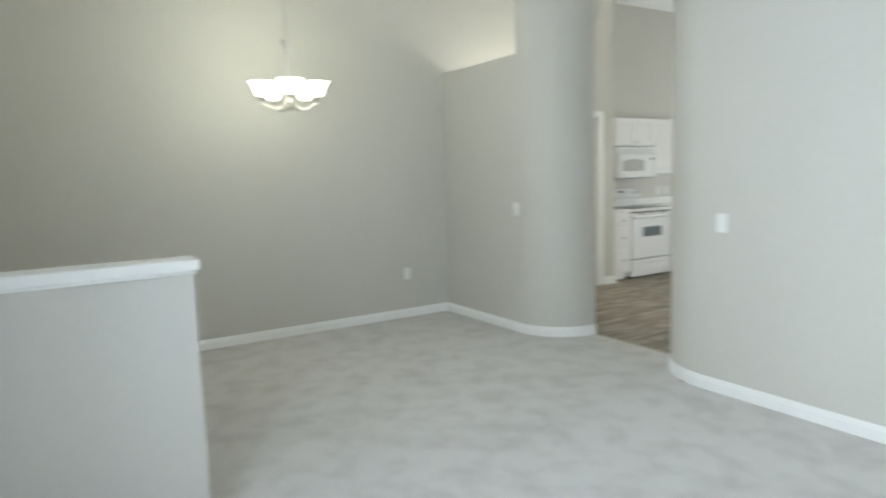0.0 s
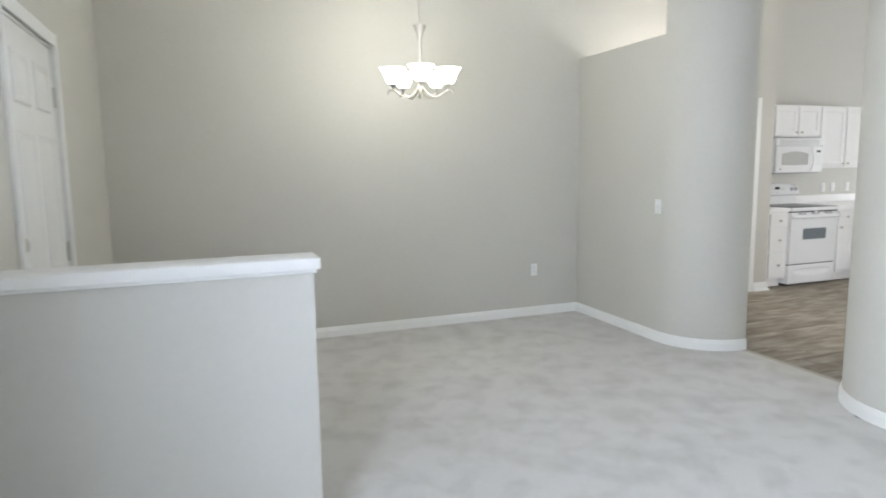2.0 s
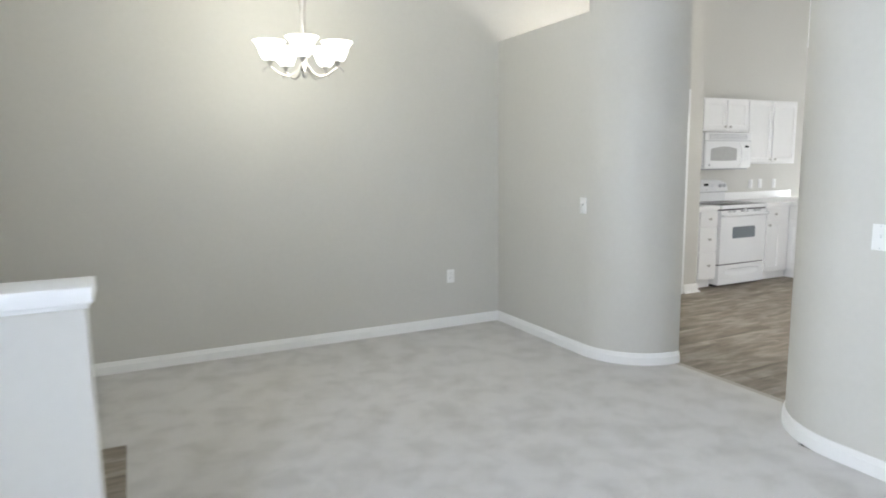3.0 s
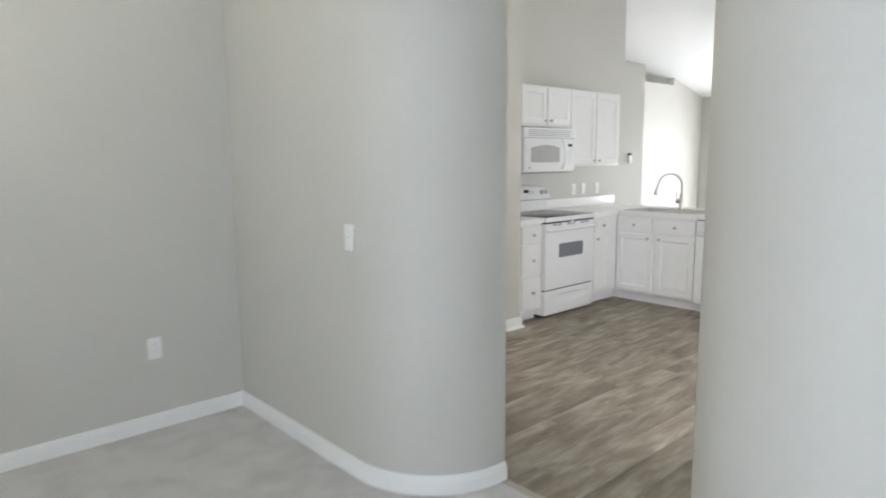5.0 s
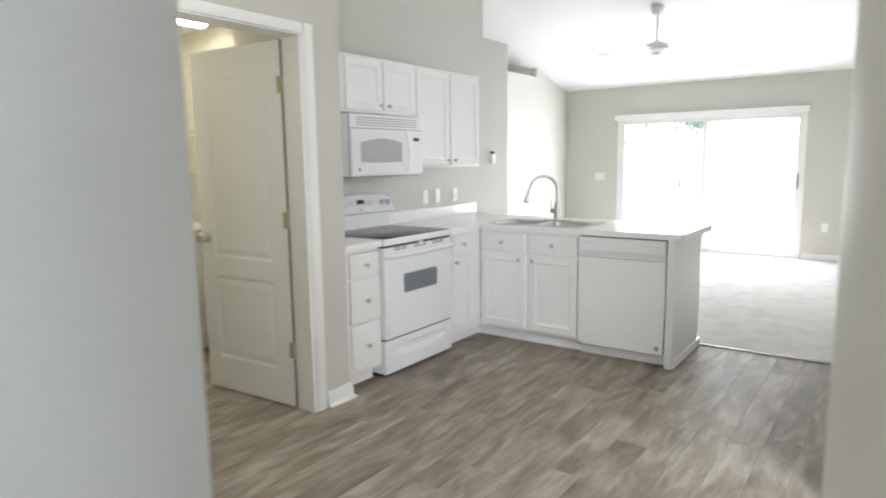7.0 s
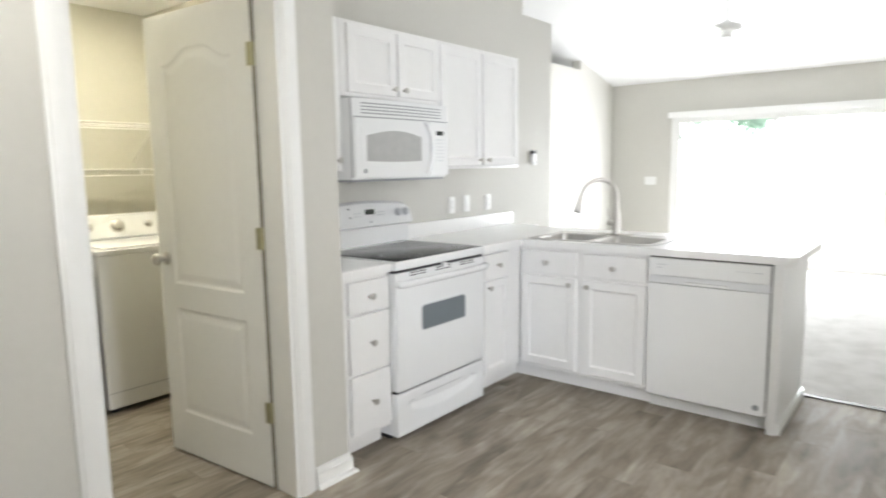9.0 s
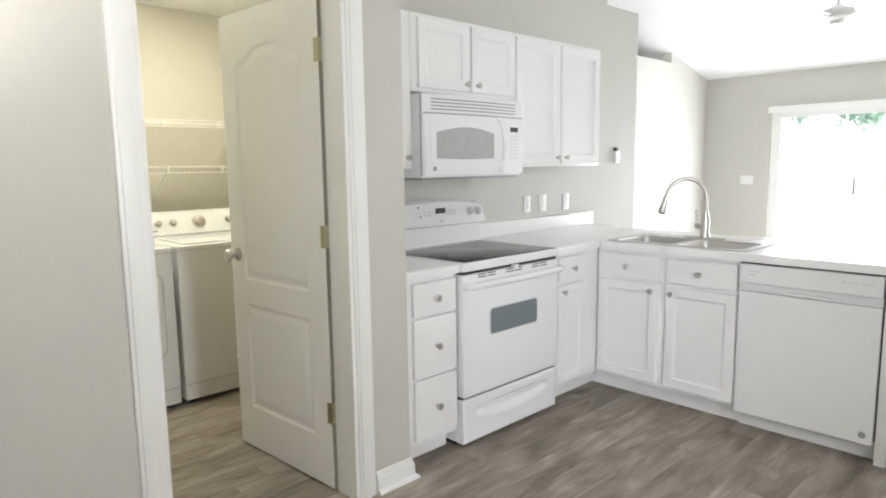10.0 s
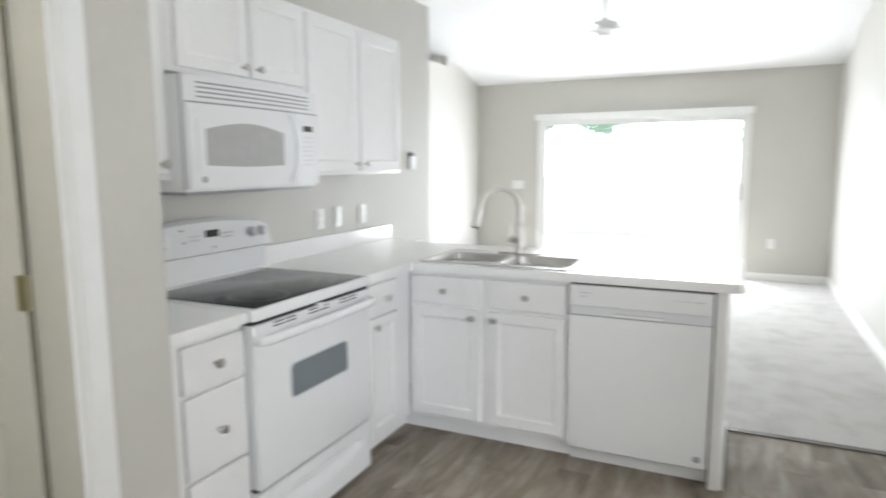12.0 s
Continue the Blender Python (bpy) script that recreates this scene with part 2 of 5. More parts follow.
def add_tube(bm, points, radius, steps=10, taper=None):
    """A round bar along a chain of points."""
    pts = [Vector(p) for p in points]
    rings = []
    side = None
    for i, p in enumerate(pts):
        d = (pts[min(i + 1, len(pts) - 1)] - pts[max(i - 1, 0)]).normalized()
        if side is None:
            side = d.cross(Vector((0, 0, 1)))
            if side.length < 0.1:
                side = d.cross(Vector((0, 1, 0)))
        side = (side - d * side.dot(d)).normalized()
        up = d.cross(side)
        r = radius if taper is None else taper[i]
        rings.append([bm.verts.new(p + (side * math.cos(2 * math.pi * k / steps) + up * math.sin(2 * math.pi * k / steps)) * r) for k in range(steps)])
    for a, b in zip(rings, rings[1:]):
        for k in range(steps):
            bm.faces.new((a[k], a[(k + 1) % steps], b[(k + 1) % steps], b[k]))
    bm.faces.new(rings[0][::-1])
    bm.faces.new(rings[-1])


def mesh_of(bm, name, mat, smooth=True):
    bmesh.ops.recalc_face_normals(bm, faces=bm.faces[:])
    me = bpy.data.meshes.new(name)
    bm.to_mesh(me)
    bm.free()
    me.materials.append(mat)
    if smooth:
        for p in me.polygons:
            p.use_smooth = True
        me.set_sharp_from_angle(angle=radians(35))
    return me


def part(name, bm, mat, parent, label="", smooth=True):
    """One mesh under a thing or a part."""
    ob = new(name, mesh_of(bm, name, mat, smooth))
    ob.parent = parent
    if parent is not None and parent.matrix_parent_inverse is not None:
        ob.matrix_parent_inverse = parent.matrix_world.inverted() if False else Matrix.Identity(4)
    return tagged(ob, label)


def thing(name, label, category, group="", at=None):
    ob = new(name)
    ob.empty_display_size = 0.05
    if at is not None:
        ob.matrix_world = at
    return tagged(ob, label, category, group)


def structure(name, bm, mat, label, category, smooth=True):
    return tagged(new(name, mesh_of(bm, name, mat, smooth)), label, category, "", "structure")


def box_part(name, mat, parent, dims, bevel=0.0, label="", seg=2):
    bm = bmesh.new()
    add_box(bm, *dims, bevel=bevel, seg=seg)
    return part(name, bm, mat, parent, label)


def arc(cx, cy, r, a0, a1, n):
    return [(cx + r * math.cos(radians(a0 + (a1 - a0) * k / n)), cy + r * math.sin(radians(a0 + (a1 - a0) * k / n))) for k in range(n + 1)]


def boxes_structure(name, mat, label, category, dims_list):
    bm = bmesh.new()
    for d in dims_list:
        add_box(bm, *d)
    return structure(name, bm, mat, label, category, smooth=False)


# ---- large structure ----
# Plan: x runs along the range wall towards the patio slider, y towards the range wall.
XW, YB = 1.63, 3.03            # dining side wall, dining back wall and laundry front wall
YK = 3.70                      # range wall
XF, ZF = 11.156, 2.46          # patio wall and its height
SLOPE, XR = 0.245, 6.42        # vaulted ceiling rising from the patio wall
ZC = ZF + SLOPE * (XF - XR)    # flat high ceiling
YL, YR = 4.935, 0.615          # long walls of the family room
XE = XE_WALL                   # entry wall


def vault(x):
    return ZF + SLOPE * (XF - max(x, XR))


boxes_structure("wall_north", WALL, "greige painted dining back wall with orange-peel texture", "wall", [
    (XE - 0.12, YB, 0, 2.98, YB + 0.12, ZC)])

JL, JR = 1.392, 0.503         # the two jambs of the kitchen opening
left_low = [(XW, YB - 0.002)] + arc(2.08, JL + 0.45, 0.45, 180, 270, 18) + [(2.10, JL), (2.10, JL + 0.12)] + arc(2.08, JL + 0.45, 0.33, 270, 180, 14) + [(1.75, YB - 0.002)]
left_high = [(XW, 1.835)] + arc(2.08, JL + 0.45, 0.45, 180, 270, 18) + [(2.10, JL), (2.10, JL + 0.12)] + arc(2.08, JL + 0.45, 0.33, 270, 180, 14) + [(1.75, 1.835)]
bm = bmesh.new()
add_prism(bm, left_low, 0, 2.405)
add_prism(bm, left_high, 2.405, ZC)
structure("wall_dining_side", bm, WALL, "greige wall with a large rounded corner and high plant ledge", "wall")

# thickened out of view to x 3.05 to keep the kitchen lamp off the jamb
right = [(XW, -4.8)] + [(3.05, -4.8), (3.05, JR)] + arc(2.135, -0.002, 0.505, 90, 180, 20)
bm = bmesh.new()
add_prism(bm, right, 0, ZC)
structure("wall_living_side", bm, WALL, "greige living room wall ending in a rounded corner, thickened out of view to block light", "wall")

# entry wall with door and transom openings
DY0, DY1, DZ = 0.66, 1.54, 2.05
TY0, TY1, TZ0, TZ1 = 0.66, 1.54, 2.27, 2.75
boxes_structure("wall_entry", WALL, "greige entry wall around the front door and transom", "wall", [
    (XE - 0.12, -4.8, 0, XE, -2.65, ZC), (XE - 0.12, -1.35, 0, XE, DY0, ZC), (XE - 0.12, -2.65, 0, XE, -1.35, 0.9), (XE - 0.12, -2.65, 2.5, XE, -1.35, ZC), (XE - 0.12, DY1, 0, XE, YB, ZC),
    (XE - 0.12, DY0, DZ, XE, DY1, TZ0), (XE - 0.12, DY0, TZ1, XE, DY1, ZC)])
boxes_structure("wall_south", WALL, "greige living room wall around a wide window", "wall", [
    (XE - 0.12, -4.92, 0, -0.4, -4.8, ZC), (1.4, -4.92, 0, 2.1, -4.8, ZC),
    (-0.4, -4.92, 0, 1.4, -4.8, 0.35), (-0.4, -4.92, 2.15, 1.4, -4.8, ZC)])

# laundry front wall, right of the opening, and its return to the range wall
LX0, LX1, LZ = 3.072, 3.82, 2.046
boxes_structure("wall_laundry_front", WALL, "greige wall round the laundry doorway", "wall", [
    (2.98, YB, 0, LX0, YB + 0.12, ZC), (LX0, YB, LZ, LX1, YB + 0.12, ZC),
    (LX1, YB, 0, 4.092, YB + 0.12, ZC), (4.0, YB + 0.12, 0, 4.092, YK, ZC)])
boxes_structure("wall_range", WALL, "greige kitchen wall behind the range", "wall", [
    (4.0, YK, 0, 7.11, YK + 0.12, 2.515), (4.0, YK, 2.515, 6.655, YK + 0.12, vault(6.655) + 0.0)])
bm = bmesh.new()
add_prism(bm, [(4.0, vault(6.655)), (6.655, vault(6.655)), (XR, ZC), (4.0, ZC)], YK, YK + 0.12, "y")
structure("wall_range_gable", bm, WALL, "greige gable above the range wall", "wall", False)
boxes_structure("wall_laundry", LAUNDRY, "cream laundry room walls", "wall", [
    (2.86, YB + 0.12, 0, 2.98, 5.5, 2.40), (4.5, YK + 0.12, 0, 4.62, 5.5, 2.40), (2.86, 5.38, 0, 4.62, 5.5, 2.40),
    (2.98, YB + 0.12, 0, LX0, YB + 0.126, 2.40), (LX0, YB + 0.12, LZ, LX1, YB + 0.126, 2.40), (LX1, YB + 0.12, 0, 4.0, YB + 0.126, 2.40),
    (3.994, YB + 0.126, 0, 4.0, YK + 0.12, 2.40), (4.0, YK + 0.12, 0, 4.5, YK + 0.126, 2.40)])
boxes_structure("ceiling_laundry", CEIL, "white laundry ceiling", "ceiling", [(2.86, YB + 0.12, 2.40, 4.0, 5.5, 2.5), (4.0, YK + 0.12, 2.40, 4.62, 5.5, 2.5)])

# family room
NX0, NX1, NZ = 8.6, 10.12, 2.59
bm = bmesh.new()
add_prism(bm, [(6.9, 0), (XF, 0), (XF, ZF), (NX1, vault(NX1)), (NX1, NZ), (NX0, NZ), (NX0, vault(NX0)), (6.9, vault(6.9))], YL, YL + 0.12, "y")
structure("wall_family_left", bm, WALL, "greige family room wall with a high open niche", "wall", False)
boxes_structure("wall_niche", WALL, "greige back of the high niche", "wall", [
    (NX0 - 0.1, YL + 0.5, NZ - 0.1, NX1 + 0.1, YL + 0.6, 3.3), (NX0, YL + 0.12, NZ - 0.06, NX1, YL + 0.5, NZ)])
boxes_structure("wall_hall", WALL, "greige hall wall behind the kitchen", "wall", [(4.62, YK + 0.9, 0, 6.9, YK + 1.02, 3.6), (6.78, YK + 1.02, 0, 6.9, YL + 0.12, 3.5)])
SY0, SY1, SZ = 1.50, 4.075, 2.0
boxes_structure("wall_patio", WALL, "greige wall around the sliding patio door", "wall", [
    (XF, SY1, 0, XF + 0.14, YL + 0.12, ZF), (XF, YR - 0.12, 0, XF + 0.14, SY0, ZF), (XF, SY0, SZ, XF + 0.14, SY1, ZF)])
bm = bmesh.new()
add_prism(bm, [(5.25, 0), (XF, 0), (XF, ZF), (XR, ZC), (5.25, ZC)], YR - 0.12, YR, "y")
structure("wall_family_right", bm, WALL, "greige long wall of the family room", "wall", False)
# the opening from x 3.12 to 3.70 is for the added, unseen window
boxes_structure("wall_fridge_alcove", WALL, "greige kitchen wall behind the refrigerator", "wall", [
    (3.05, -0.27, 0, 3.12, -0.15, ZC), (3.70, -0.27, 0, 5.37, -0.15, ZC), (3.12, -0.27, 0, 3.70, -0.15, 0.75), (3.12, -0.27, 2.1, 3.70, -0.15, ZC), (5.25, -0.15, 0, 5.37, YR - 0.12, ZC)])

# ceilings
bm = bmesh.new()
add_prism(bm, [(XR, ZC), (XF + 0.14, ZF - SLOPE * 0.14), (XF + 0.14, ZF + 0.1), (XR, ZC + 0.14)], -0.3, 5.7, "y")
structure("ceiling_vault", bm, CEIL, "white vaulted ceiling sloping down to the patio wall", "ceiling", False)
boxes_structure("ceiling_high", CEIL, "white high flat ceiling", "ceiling", [(XE - 0.12, -4.92, ZC, XR, 5.7, ZC + 0.12)])

# floors
boxes_structure("floor_slab", SUBFLOOR, "dark slab under the floor coverings", "floor", [(XE - 0.2, -5.0, -0.2, XF + 0.2, 5.8, -0.012)])
EX, EY0, EY1 = -1.35, 0.19, 1.75
boxes_structure("floor_carpet_living", CARPET, "mottled grey cut-pile carpet", "carpet", [
    (XE, -4.8, -0.012, XW, EY0, 0.0), (XE, EY1, -0.012, XW, YB, 0.0), (EX, EY0, -0.012, XW, EY1, 0.0), (XW, EY0, -0.012, 2.06, EY1, 0.0)])
boxes_structure("floor_carpet_family", CARPET, "mottled grey cut-pile carpet", "carpet", [(6.345, YR, -0.012, XF, 5.6, 0.0)])


def baseboard(name, runs, label="white painted baseboard", shoe=False):
    """Runs of (points, side): a moulded strip along a line on the floor; the room lies on the left of the line."""
    bm = bmesh.new()
    prof = [(0.014, 0.056), (0.0105, 0.060), (0.0105, 0.068), (0.007, 0.073), (0.0065, 0.081), (0, 0.084)]
    if shoe:
        prof = [(0, 0), (0.031, 0), (0.031, 0.007), (0.026, 0.015), (0.015, 0.020)] + [(a, b + 0.010) for a, b in prof]
    else:
        prof = [(0, 0), (0.014, 0)] + prof
    for pts in runs:
        rings = []
        n = len(pts)
        for i, (x, y) in enumerate(pts):
            d0 = Vector((pts[i][0] - pts[i - 1][0], pts[i][1] - pts[i - 1][1])).normalized() if i else None
            d1 = Vector((pts[i + 1][0] - pts[i][0], pts[i + 1][1] - pts[i][1])).normalized() if i < n - 1 else None
            d0, d1 = d0 or d1, d1 or d0
            nrm = Vector((-d0.y - d1.y, d0.x + d1.x))
            nrm = nrm.normalized() / max(0.3, nrm.normalized().dot(Vector((-d1.y, d1.x))))
            rings.append([bm.verts.new((x + nrm.x * a, y + nrm.y * a, b)) for a, b in prof])
        for a, b in zip(rings, rings[1:]):
            for k in range(len(prof) - 1):
                bm.faces.new((a[k], b[k], b[k + 1], a[k + 1]))
        bm.faces.new(rings[0])
        bm.faces.new(rings[-1][::-1])
    return structure(name, bm, TRIM, label, "baseboard")


baseboard("baseboard_dining", [
    [(2.10, JL)] + arc(2.08, JL + 0.45, 0.45, 270, 180, 14) + [(XW, YB), (XE, YB), (XE, DY1 + 0.09)],
    [(XW, -4.8)] + arc(2.135, -0.002, 0.505, 180, 90, 16),
    [(XE, 0.045), (XE, -4.8), (XW, -4.8)]])
baseboard("baseboard_kitchen", [
    [(4.092, 3.085), (4.092, YB), (3.905, YB)], [(2.995, YB), (1.75, YB), (1.75, 1.9)]], shoe=True)
baseboard("baseboard_family", [[(XF, SY0 - 0.02), (XF, YR), (5.25, YR)][::-1], [(XF, SY1 + 0.02), (XF, YL), (6.9, YL)]])


def casing(name, lo, hi, top, plane, axis, facing, w=0.078, head=0.078):
    """Door trim round an opening from lo to hi along x or y, on the wall plane."""
    bm = bmesh.new()
    strips = [(lo - w, 0, lo, top + head), (hi, 0, hi + w, top + head), (lo, top, hi, top + head)]
    for a0, z0, a1, z1 in strips:
        for inset, depth in ((0.0, 0.012), (0.012, 0.018)):
            p0, p1 = sorted((plane, plane + facing * depth))
            ins = inset if a1 - a0 < 0.1 else 0
            dims = (a0 + ins, p0, z0, a1 - ins * 2.2, p1, z1 - (inset if a1 - a0 > 0.1 else 0))
            if axis == "y":
                dims = (dims[1], dims[0], dims[2], dims[4], dims[3], dims[5])
            add_box(bm, *dims, bevel=0.003)
    return structure(name, bm, TRIM, "white painted door casing", "trim")


casing("trim_laundry_door", LX0, LX1, LZ, YB, "x", -1, 0.075, 0.055)
casing("trim_front_door", DY0, DY1, DZ, XE, "y", 1, 0.07, 0.07)
bm = bmesh.new()
add_box(bm, LX0, YB - 0.004, 0, LX0 + 0.016, YB + 0.13, LZ)
add_box(bm, LX1 - 0.016, YB - 0.004, 0, LX1, YB + 0.13, LZ)
add_box(bm, LX0 + 0.016, YB - 0.004, LZ - 0.008, LX1 - 0.016, YB + 0.13, LZ)
structure("trim_laundry_jamb", bm, TRIM, "white painted door jamb", "trim")
boxes_structure("trim_threshold", TRIM, "pale strip between carpet and vinyl", "trim", [(2.06, JR, -0.012, 2.10, JL, 0.001)])
tagged(bpy.data.objects["trim_threshold"]).data.materials[0] = material("taupe_strip", (0.42, 0.38, 0.33), 0.5, grain=0.05)
boxes_structure("trim_family_strip", material("pewter_strip", (0.12, 0.11, 0.10), 0.5, grain=0.05), "dark strip between vinyl and carpet", "trim", [(6.308, YR, -0.012, 6.352, 1.6, 0.006)])

# outdoors behind the patio door
boxes_structure("ground", LAWN, "pale sunlit ground reaching the distance", "ground", [(14.5, -300, -0.4, 600, 300, -0.12)])
boxes_structure("pavement_patio", CONCRETE, "sunlit concrete patio slab", "patio", [(XF + 0.14, -2, -0.25, 14.5, 8, -0.06)])

# ---- window and door fittings of the setting ----


def box_in(name, mat, parent, dims, bevel=0.002, label="", seg=1):
    return box_part(name, mat, parent, dims, bevel, label, seg)


def window(name, label, axis, plane0, plane1, a0, a1, z0, z1, mullions=1, rails=0):
    """A framed window filling an opening; the pane is a real sheet of glass."""
    root = tagged(new(name), label, "window", "", "structure")

    def dims(b0, p0, c0, b1, p1, c1):
        return (p0, b0, c0, p1, b1, c1) if axis == "y" else (b0, p0, c0, b1, p1, c1)
    bm = bmesh.new()
    f = 0.045
    add_box(bm, *dims(a0, plane0, z0, a0 + f, plane1, z1))
    add_box(bm, *dims(a1 - f, plane0, z0, a1, plane1, z1))
    add_box(bm, *dims(a0 + f, plane0, z0, a1 - f, plane1, z0 + f))
    add_box(bm, *dims(a0 + f, plane0, z1 - f, a1 - f, plane1, z1))
    part("window_frame", bm, TRIM, root, smooth=False)
    mid = (plane0 + plane1) / 2
    n = mullions + 1
    w = (a1 - a0 - 2 * f) / n
    for k in range(1, n):
        c = a0 + f + w * k
        box_part("mullion", TRIM, root, dims(c - 0.02, plane0 + 0.01, z0 + f, c + 0.02, plane1 - 0.01, z1 - f))
    for k in range(n):
        pane = box_part("pane", PANE, root, dims(a0 + f + w * k + (0.02 if k else 0), mid - 0.003, z0 + f, a0 + f + w * (k + 1) - (0.02 if k < n - 1 else 0), mid + 0.003, z1 - f))
        pane.visible_shadow = False
    return root


window("window_1", "white framed transom above the front door", "y", XE - 0.09, XE - 0.03, TY0, TY1, TZ0, TZ1, 0)
window("window_2", "wide white framed living room window", "x", -4.89, -4.83, -0.4, 1.4, 0.35, 2.15, 1)
window("window_4", "white framed side window of the living room", "y", XE - 0.09, XE - 0.03, -2.65, -1.35, 0.9, 2.5, 1)
# added out of view only to hold the kitchen fill lamp
window("window_added", "white framed window added out of view round the kitchen fill lamp", "x", -0.24, -0.18, 3.12, 3.70, 0.75, 2.1, 0)


def relief(bm, outline, face, rise=0.006):
    """A moulded raised panel on a door face: outline in door coordinates, face(u, v, h) gives the place."""
    n = len(outline)
    cu, cv = sum(p[0] for p in outline) / n, sum(p[1] for p in outline) / n
    us, vs = [p[0] for p in outline], [p[1] for p in outline]
    hw, hh = (max(us) - min(us)) / 2, (max(vs) - min(vs)) / 2
    rings = []
    for inset, h in ((0.0, 0.0), (0.003, rise * 0.35), (0.010, rise), (0.016, rise * 0.9), (0.030, 0.0006), (0.038, 0.0006), (0.066, rise * 0.8), (0.072, rise * 0.9)):
        ring = []
        for u, v in outline:
            ring.append(bm.verts.new(face(cu + (u - cu) * (1 - inset / hw), cv + (v - cv) * (1 - inset / hh), h)))
        rings.append(ring)
    for a, b in zip(rings, rings[1:]):
        for k in range(n):
            bm.faces.new((a[k], a[(k + 1) % n], b[(k + 1) % n], b[k]))
    bm.faces.new(rings[-1])


def rect(u0, v0, u1, v1):
    return [(u0, v0), (u1, v0), (u1, v1), (u0, v1)]


def arched(u0, v0, u1, v1, dip):
    """A panel outline whose top swells to an arch between two shoulders."""
    pts = [(u0, v0), (u1, v0), (u1, v1 - dip)]
    for k in range(1, 24):
        s = k / 24
        e = min(max((0.5 - abs(s - 0.5) - 0.06) / 0.34, 0), 1)
        pts.append((u1 + (u0 - u1) * s, v1 - dip + dip * e * e * (3 - 2 * e)))
    pts.append((u0, v1 - dip))
    return pts


def rounded(x0, y0, x1, y1, r, n=5):
    return arc(x1 - r, y0 + r, r, 270, 360, n) + arc(x1 - r, y1 - r, r, 0, 90, n) + arc(x0 + r, y1 - r, r, 90, 180, n) + arc(x0 + r, y0 + r, r, 180, 270, n)


KNOB_PROFILE = [(0.0065, 0.0), (0.0065, 0.006), (0.005, 0.012), (0.009, 0.018), (0.0145, 0.022), (0.0155, 0.027), (0.012, 0.031), (0.0, 0.0325)]


def cabinet_knob(parent, x, y, z):
    bm = bmesh.new()
    add_lathe(bm, KNOB_PROFILE, pose(x, y, z, 90, 0, 0), 16)
    return part("knob", bm, NICKEL, parent, "round brushed nickel knob")


def door_knob(parent, x, y, z, rx, ry, rz):
    bm = bmesh.new()
    add_lathe(bm, [(0.0, 0.0), (0.032, 0.0), (0.032, 0.006), (0.024, 0.011), (0.013, 0.014), (0.012, 0.03), (0.02, 0.037), (0.028, 0.046), (0.029, 0.055), (0.024, 0.064), (0.0, 0.067)], pose(x, y, z, rx, ry, rz), 20)
    return part("door_knob", bm, NICKEL, parent, "round satin nickel door knob")


# ---- half wall at the entry ----
HY0, HY1, HX = 0.102, 0.217, -1.365
boxes_structure("wall_half", WALL, "greige painted half wall beside the entry", "half wall", [(XE, HY0, 0, HX, HY1, 1.065)])
bm = bmesh.new()
add_box(bm, XE, HY0 - 0.032, 1.068, HX + 0.022, HY1 + 0.032, 1.110, 0.006)
add_box(bm, XE, HY0 - 0.012, 1.052, HX + 0.010, HY1 + 0.012, 1.068, 0.004)
structure("trim_half_wall_cap", bm, TRIM, "white painted wooden cap on the half wall", "trim")
baseboard("baseboard_half_wall", [[(XE + 0.02, HY1), (HX, HY1), (HX, HY0), (XE + 0.02, HY0)][::-1]])

# ---- front door: six raised panels ----
door = tagged(new("door_1"), "white painted six-panel front door, closed", "door", "", "structure")
bm = bmesh.new()
add_box(bm, XE - 0.055, DY0 + 0.012, 0.012, XE - 0.012, DY1 - 0.012, DZ - 0.012, 0.002)
fx = XE - 0.012


def on_entry(u, v, h):
    return (fx + h, DY0 + u, v)


for v0, v1 in ((0.24, 0.78), (0.93, 1.60), (1.71, 1.93)):
    for u0, u1 in ((0.12, 0.395), (0.485, 0.76)):
        relief(bm, rect(u0, v0, u1, v1), on_entry, 0.010)
part("door_leaf", bm, TRIM, door)
bm = bmesh.new()
for a, b, c, d in ((DY0, DY0 + 0.012, 0, DZ), (DY1 - 0.012, DY1, 0, DZ), (DY0 + 0.012, DY1 - 0.012, DZ - 0.012, DZ)):
    add_box(bm, XE - 0.12, a, c, XE - 0.002, b, d)
part("door_frame", bm, TRIM, door)
for z in (0.28, 1.02, 1.80):
    bm = bmesh.new()
    add_tube(bm, [(fx + 0.006, DY1 - 0.012, z - 0.05), (fx + 0.006, DY1 - 0.012, z + 0.05)], 0.006)
    part("hinge", bm, NICKEL, door, "satin nickel hinge")
door_knob(door, fx, DY0 + 0.075, 0.97, 90, 0, 90)
bm = bmesh.new()
add_lathe(bm, [(0.0, 0), (0.03, 0), (0.03, 0.008), (0.022, 0.014), (0.0, 0.015)], pose(fx, DY0 + 0.075, 1.14, 90, 0, 90))
part("deadbolt", bm, NICKEL, door, "satin nickel deadbolt")

# ---- laundry door: two panels, arched top, standing open ----
door = tagged(new("door_2"), "white two-panel laundry door with arched top panel, standing open", "door", "", "structure")
door.matrix_world = pose(3.824, YB + 0.135, 0, 0, 0, 94)
DW, DH = 0.735, 2.030
bm = bmesh.new()


